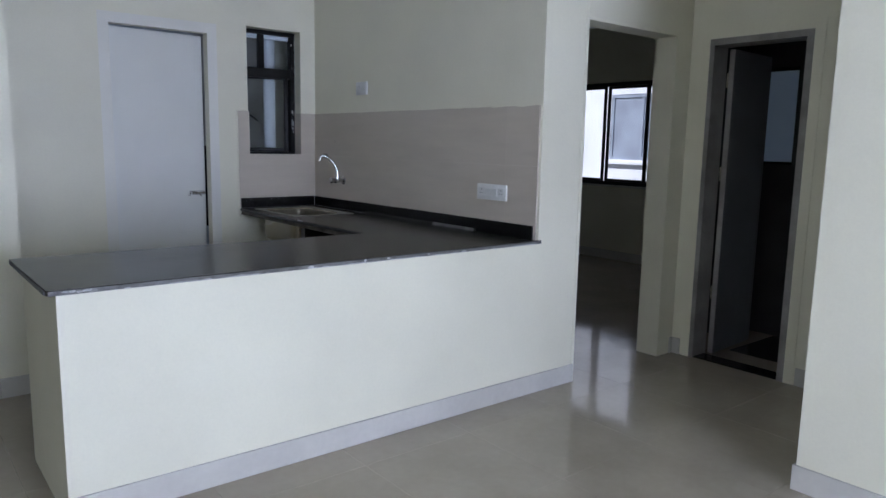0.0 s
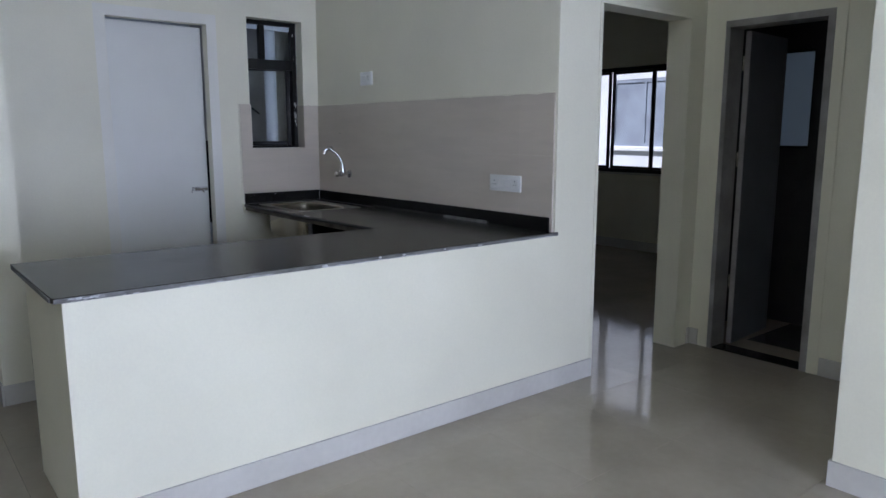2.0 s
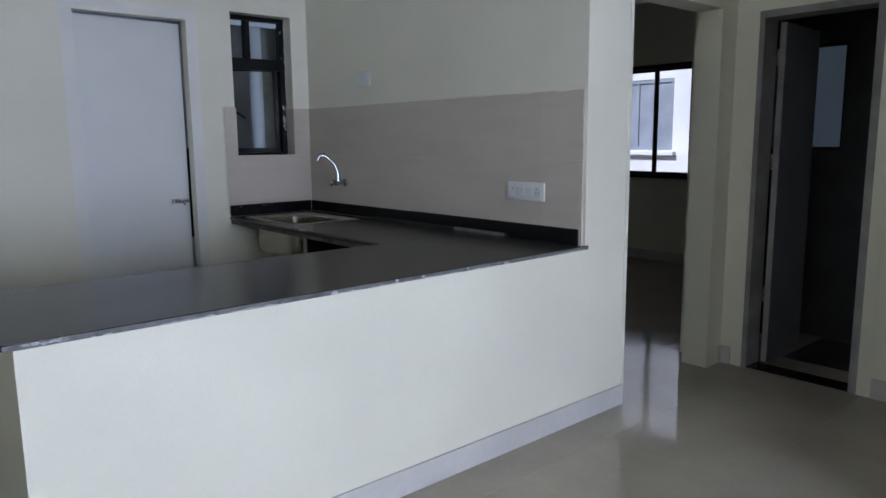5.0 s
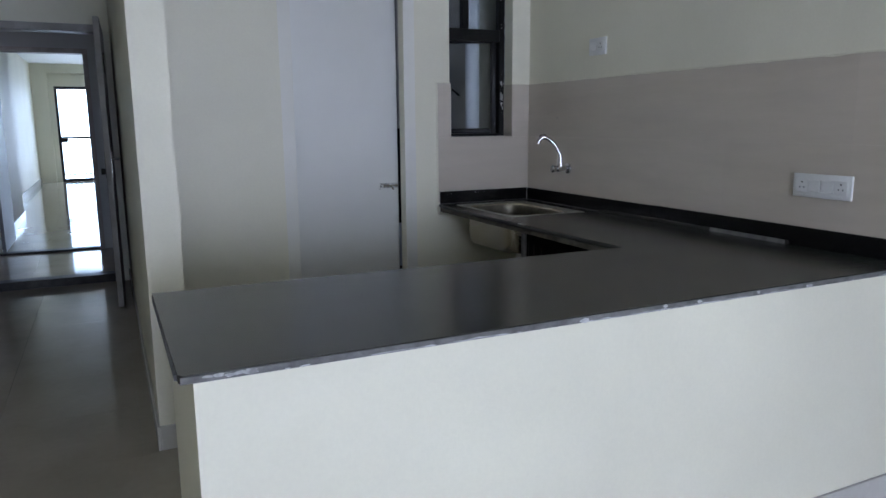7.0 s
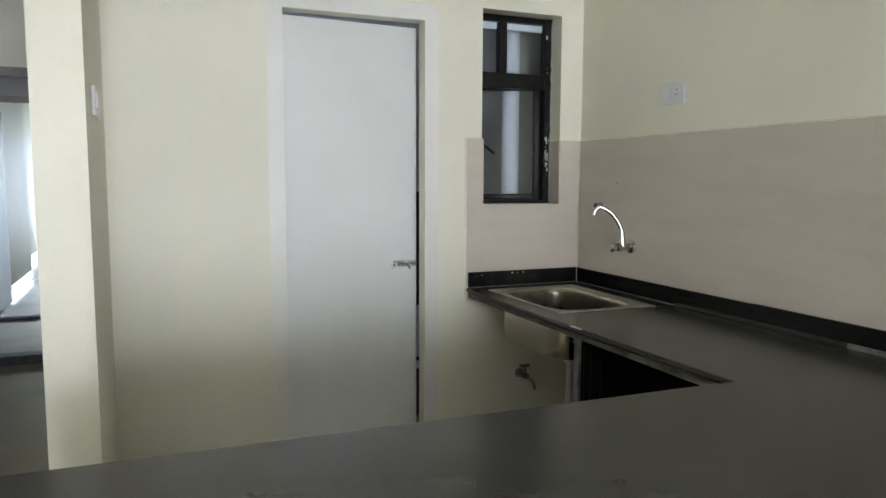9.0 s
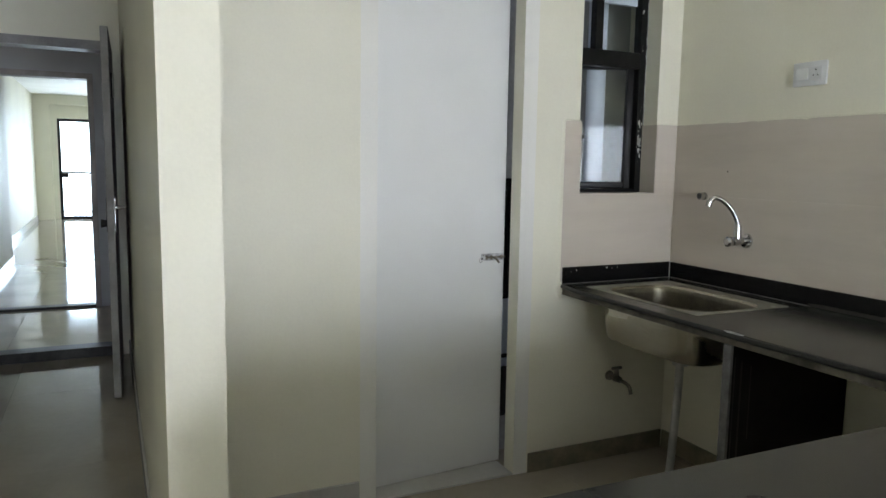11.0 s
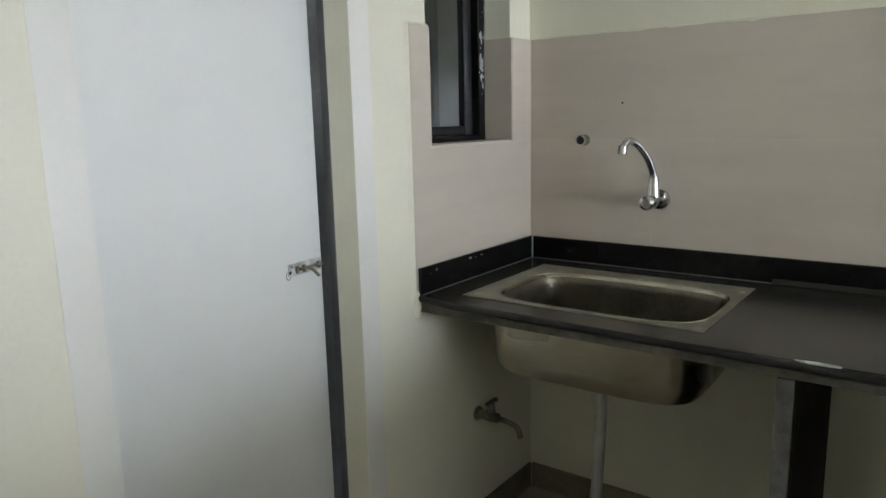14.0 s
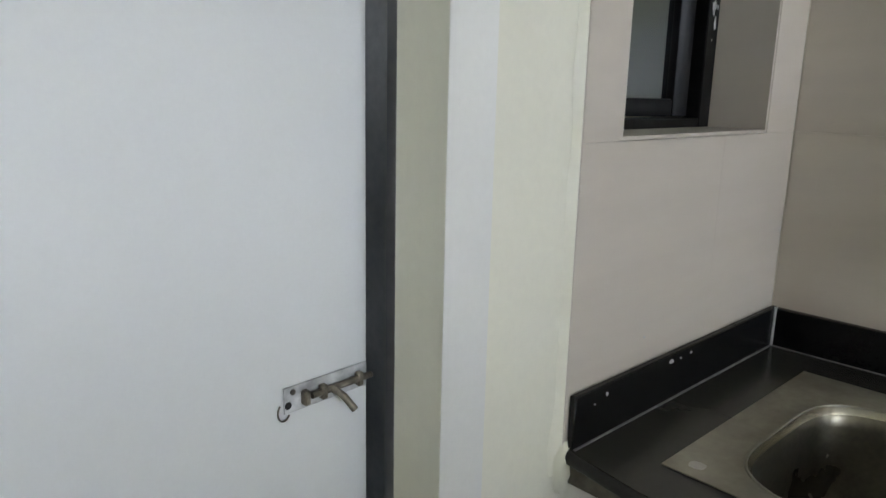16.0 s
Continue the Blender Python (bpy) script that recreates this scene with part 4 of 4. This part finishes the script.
# ---- balcony doors and railings ----
def sliding_door(name, x0, x1, yc, z1, s, label):
    t = thing(name, ((x0 + x1) / 2, yc, 0), label, "sliding door", kind="structure")
    bm = boxes((x0, x0 + 0.03, yc - 0.05, yc + 0.05, 0, z1), (x1 - 0.03, x1, yc - 0.05, yc + 0.05, 0, z1),
               (x0 + 0.03, x1 - 0.03, yc - 0.05, yc + 0.05, z1 - 0.03, z1), (x0 + 0.03, x1 - 0.03, yc - 0.05, yc + 0.05, 0.0, 0.025), bev=0.002)
    part("window_frame", bm, FRAME, t)
    n = 3
    w = (x1 - x0 - 0.06) / n
    for k in range(n):
        a = x0 + 0.03 + k * w
        yy = yc - 0.035 + 0.035 * (k % 2)
        bm = boxes((a, a + 0.032, yy, yy + 0.03, 0.026, z1 - 0.032), (a + w - 0.032, a + w, yy, yy + 0.03, 0.026, z1 - 0.032),
                   (a + 0.032, a + w - 0.032, yy, yy + 0.03, 0.026, 0.07), (a + 0.032, a + w - 0.032, yy, yy + 0.03, z1 - 0.07, z1 - 0.032),
                   (a + 0.032, a + w - 0.032, yy, yy + 0.03, 1.04, 1.07), bev=0.002)
        sash = part("sash", bm, FRAME, t)
        g = part("pane", boxes((a + 0.028, a + w - 0.028, yy + 0.012, yy + 0.017, 0.06, z1 - 0.06)), GLASS, sash)
        g.visible_shadow = False
    part("lock", boxes((x0 + 0.05, x0 + 0.20, yc - 0.055 * s - 0.02, yc - 0.055 * s + 0.015, 0.93, 1.03), bev=0.004), FRAME, t)


sliding_door("door_4", -0.90, 1.6, 20.42, 2.28, 1, "black aluminium sliding balcony door of the neighbours' flat")
part("wall_over_balcony_door", boxes((-1.02, 1.6, 20.36, 20.5, 2.28, 2.58), (-1.02, -0.9, 20.36, 20.5, 0, 2.28)), PAINT, kind="structure", label="pale wall piece over the balcony door")
sliding_door("door_5", -1.0, 1.6, -3.67, 2.10, -1, "black aluminium sliding balcony door of the living room")


def railing(y, x0, x1, label):
    t = thing("railing", ((x0 + x1) / 2, y, 0), label, "railing")
    part("top_rail", boxes((x0, x1, y - 0.025, y + 0.025, 1.0, 1.04), bev=0.004), DULL, t)
    part("bottom_rail", boxes((x0, x1, y - 0.015, y + 0.015, 0.1, 0.13), bev=0.003), DULL, t)
    n = int((x1 - x0) / 0.12)
    first = None
    for k in range(n + 1):
        x = x0 + k * (x1 - x0) / n
        if first is None:
            first = part("baluster", tube(bmesh.new(), [(x, y, 0.0), (x, y, 1.0)], 0.009, seg=8), DULL, t)
        else:
            o = first.copy()
            scene.collection.objects.link(o)
            o.location.x += x - x0


railing(21.4, -1.5, 2.4, "grey metal balcony railing of the neighbours' flat")

# outside the bedroom window and in the shaft
bm = bmesh.new()
part("wall_outside_east", boxes((10.6, 10.8, 0.0, 6.32, -12, 9), (10.6, 10.8, 7.7, 16.0, -12, 9), (10.6, 10.8, 6.32, 7.7, -12, 1.12), (10.6, 10.8, 6.32, 7.7, 2.3, 9)), OUTWHITE, kind="structure", label="white plastered wall of the next building")
t = thing("window_4", (10.65, 7.0, 1.12), "grey blue louvred window in the white building outside", "window", kind="structure")
part("window_frame", boxes((10.61, 10.66, 6.3205, 6.38, 1.1205, 2.2995), (10.61, 10.66, 7.64, 7.6995, 1.1205, 2.2995), (10.61, 10.66, 6.38, 7.64, 1.1205, 1.18), (10.61, 10.66, 6.38, 7.64, 2.24, 2.2995), (10.61, 10.66, 6.99, 7.04, 1.18, 2.24)), SHUTTER, t)
for a, b in ((6.38, 6.99), (7.04, 7.64)):
    part("pane", boxes((10.635, 10.645, a, b, 1.18, 2.24)), SHUTTER, t)
part("window_sill", boxes((10.50, 10.5995, 6.25, 7.77, 1.03, 1.10), bev=0.01), OUTWHITE, t)
part("wall_outside_north", boxes((WX1, 7.05, 6.75, 6.9, -12, 2.7)), GREYWALL, kind="structure", label="grey wall across the service shaft")
part("wall_shaft_slab", boxes((WX1, 2.6, 4.57, 5.25, -0.15, -0.01)), GROUT, kind="structure", label="concrete floor of the utility balcony")
# guessed pale and brown bands behind the utility door's gap
part("utility_parapet", boxes((WX1, 2.15, 5.15, 5.25, 0.24, 0.285), (WX1, 2.15, 5.15, 5.25, 0.312, 0.62)), OUTWHITE, kind="structure", label="white low wall of the utility balcony")
part("utility_parapet_base", boxes((WX1, 2.15, 5.14, 5.25, -0.01, 0.2395), (WX1, 2.15, 5.16, 5.25, 0.2855, 0.3115)), TEAK, kind="structure", label="dark brown foot and joint of the low balcony wall")
# added black panel, fills the dark stretch behind the door gap
t = thing("utility_screen", (1.98, 5.2, 0.62), "black stand-in panel on the low balcony wall", "screen")
part("panel", boxes((1.83, 2.13, 5.19, 5.215, 0.65, 1.27)), FRAME, t)
part("frame", boxes((1.80, 1.83, 5.18, 5.22, 0.621, 1.298), (2.13, 2.16, 5.18, 5.22, 0.621, 1.298), (1.83, 2.13, 5.18, 5.22, 0.621, 0.65), (1.83, 2.13, 5.18, 5.22, 1.27, 1.298)), FRAME, t)
# ---- wall tiles round the worktop ----
tiles_side = thing("tile_splashback", (XT, 3.2, 0.91), "beige streaked wall tiles above the worktop on the east wall", "wall tiles", kind="structure")
tiles_back = thing("tile_splashback", (2.3, YF, 0.91), "beige streaked wall tiles round the kitchen window", "wall tiles", kind="structure")
J = 0.00022
for z0, z1 in ((0.822, 1.2435), (1.2435, 1.572)):
    ys = [1.93, 2.18, 2.78, 3.38, 3.98, 4.4095]
    for a, b in zip(ys, ys[1:]):
        part("wall_tile", boxes((XT, XT + 0.0095, a + J, b - J, z0 + J, z1 - J)), DADO, tiles_side)
XL = 1.955
for x0, x1, z0, z1 in ((XL, 2.33, 0.822, 1.2435), (2.33, 2.599, 0.822, 1.2435), (XL, WN[0], 1.2435, 1.572), (WN[1], 2.599, 1.2435, 1.572)):
    part("wall_tile", boxes((x0 + J, x1 - J, 4.410, YF - 0.0005, z0 + J, z1 - J)), DADO, tiles_back)
part("wall_tile", boxes((WN[1] - 0.006, WN[1] - 0.0005, 4.411, YF + 0.094, 1.2445, 1.571)), DADO, tiles_back)
part("wall_tile", boxes((WN[0] + 0.0005, WN[0] + 0.006, 4.411, YF + 0.094, 1.2445, 1.571)), DADO, tiles_back)
part("wall_tile", boxes((WN[0] + 0.006, WN[1] - 0.006, 4.411, YF + 0.094, 1.2445, 1.2495)), DADO, tiles_back)
def ragged_line(name, axis, a0, a1, face, z, mat, parent, seed, low=0.006, high=0.004):
    """Paint that laps unevenly over the tiles' upper edge."""
    bm = bmesh.new()
    prev = None
    n = int((a1 - a0) / 0.012)
    for k in range(n + 1):
        a = a0 + (a1 - a0) * k / n
        d = z - low * max(0, noise.noise(Vector((a * 9, seed, 0))) + 0.4 * noise.noise(Vector((a * 40, seed, 3)))) * 1.6
        pts = [(face + 0.0098, z + high), (face - 0.0006, z + 0.0008), (face - 0.0006, d - 0.0004), (face + 0.0004, d - 0.0005)]
        ring = [bm.verts.new((q, a, h) if axis == "y" else (a, q, h)) for q, h in pts]
        if prev:
            for j in range(3):
                bm.faces.new((prev[j], prev[j + 1], ring[j + 1], ring[j]))
        prev = ring
    part(name, bm, mat, parent)


ragged_line("paint_edge", "y", 1.932, 4.409, XT, 1.572, PAINT, tiles_side, 1)
ragged_line("paint_edge", "x", XL + 0.001, WN[0] - 0.001, 4.410, 1.572, PAINT, tiles_back, 2, 0.003)
ragged_line("paint_edge", "x", WN[1] + 0.001, 2.598, 4.410, 1.572, PAINT, tiles_back, 4, 0.003)
# ragged bead of plaster beside the tiles
bm = bmesh.new()
prev = None
for k in range(80):
    z = 0.80 + k * 0.0098
    w = 0.011 + 0.010 * max(0, 1 - abs(z - 0.84) / 0.07) + 0.004 * noise.noise(Vector((z * 14, 5, 0)))
    ring = [bm.verts.new((XL - w, YF - 0.0005, z)), bm.verts.new((XL - 0.4 * w, 4.4125 + 0.2 * w, z)), bm.verts.new((XL, 4.411, z)), bm.verts.new((XL, YF - 0.0005, z))]
    if prev:
        for j in range(3):
            bm.faces.new((prev[j], prev[j + 1], ring[j + 1], ring[j]))
    prev = ring
part("plaster_bead", bm, PAINT, tiles_back, "ragged plaster bead beside the tiles")

bm = bmesh.new()
rings = []
for k in range(8):
    z = 0.772 + 0.078 * k / 7
    r = 0.014 * math.sin(math.pi * (k + 0.6) / 8.2) ** 0.6
    rings.append([bm.verts.new((XL + 0.006 + 1.1 * r * math.cos(a) + 0.003 * noise.noise(Vector((a * 2, z * 60, 1))), YF - 0.003 - 1.4 * r * max(0, math.sin(a)) * (1 + 0.4 * noise.noise(Vector((a, z * 80, 3)))), z)) for a in (math.pi * j / 10 for j in range(11))])
for p, q in zip(rings, rings[1:]):
    for j in range(10):
        bm.faces.new((p[j], p[j + 1], q[j + 1], q[j]))
part("plaster_lump", bm, PAINT, tiles_back, "rough lump of painted plaster at the corner of the worktop")
rnd = random.Random(12)
for x, z, r in ((2.006, 0.893, 0.0012), (2.235, 0.902, 0.0014)):
    part("cement_speck", tube(bmesh.new(), [(x, 4.3986, z), (x, 4.3979, z + 0.0004)], [r * 1.4, r * 0.8], seg=7), CEMENT, tiles_back)

# ---- floor tiles ----
floor_tiles = thing("floor_1", (0, 0, -0.011), "glossy beige vitrified floor tiles with fine joints", "floor", kind="structure")
TS = 0.60
tile_mesh = None
GAP = 0.0006
for i in range(-2, 12):
    for j in range(-6, 13):
        x, y = i * TS + 0.15, j * TS - 0.1
        inside = (x + TS > -1.15 and x < 2.62 and y + TS > -3.6 and y < 4.42) or (x + TS > -1.15 and x < 0.22 and y < YM) or (2.6 <= x + TS and x < 4.0 and 0.4 < y + TS and y < 1.95) or (x + TS > 2.76 and x < 6.9 and y + TS > 2.0 and y < 6.0)
        if not inside:
            continue
        if tile_mesh is None:
            bm = boxes((x + GAP, x + TS - GAP, y + GAP, y + TS - GAP, -0.0115, 0.0))
            o = part("floor_tile", bm, FLOOR, floor_tiles, at=(0, 0, 0))
            tile_mesh, tx, ty = o, x, y
        else:
            o = tile_mesh.copy()
            scene.collection.objects.link(o)
            o.location = (x - tx, y - ty, 0)
bm = bmesh.new()
for i in range(-6, 5):
    for j in range(0, 23):
        x, y = i * TS, 7.42 + j * TS
        box(bm, x + GAP, x + TS - GAP, y + GAP, y + TS - GAP, -0.0115, -0.0005)
part("floor_2", bm, FLOOR, kind="structure", label="glossy pale floor tiles of the lobby and the neighbours' hall")
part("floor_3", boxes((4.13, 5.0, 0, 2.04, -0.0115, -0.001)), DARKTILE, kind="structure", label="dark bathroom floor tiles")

# a few more specks, and a small hole in a side tile
for x, z, rx, rz in ((2.206, 0.9275, 0.008, 0.0035), (2.267, 0.928, 0.004, 0.002), (2.034, 0.900, 0.003, 0.003), (2.139, 0.955, 0.003, 0.002)):
    bm = bmesh.new()
    y = 4.3977 if z < 0.90 else 4.4092
    z = min(z, 0.9035) if 0.90 <= z < 0.94 else z
    y = 4.3977 if z < 0.904 else y
    pts = [(x + 0.75 * rx * math.cos(q) * (1 + 0.25 * math.sin(3 * q + x * 90)), z + rz * math.sin(q)) for q in (2 * math.pi * j / 10 for j in range(10))]
    fr = [bm.verts.new((a, y, b)) for a, b in pts]
    bk = [bm.verts.new((a, y + 0.001, b)) for a, b in pts]
    bm.faces.new(fr)
    for j in range(10):
        bm.faces.new((fr[j], fr[(j + 1) % 10], bk[(j + 1) % 10], bk[j]))
    part("cement_speck", bm, CEMENT, tiles_back)
part("drill_hole", tube(bmesh.new(), [(2.5994, 4.085, 1.357), (2.5988, 4.085, 1.357)], 0.0035, seg=10), HOLE, tiles_side, "tiny dark drill hole")
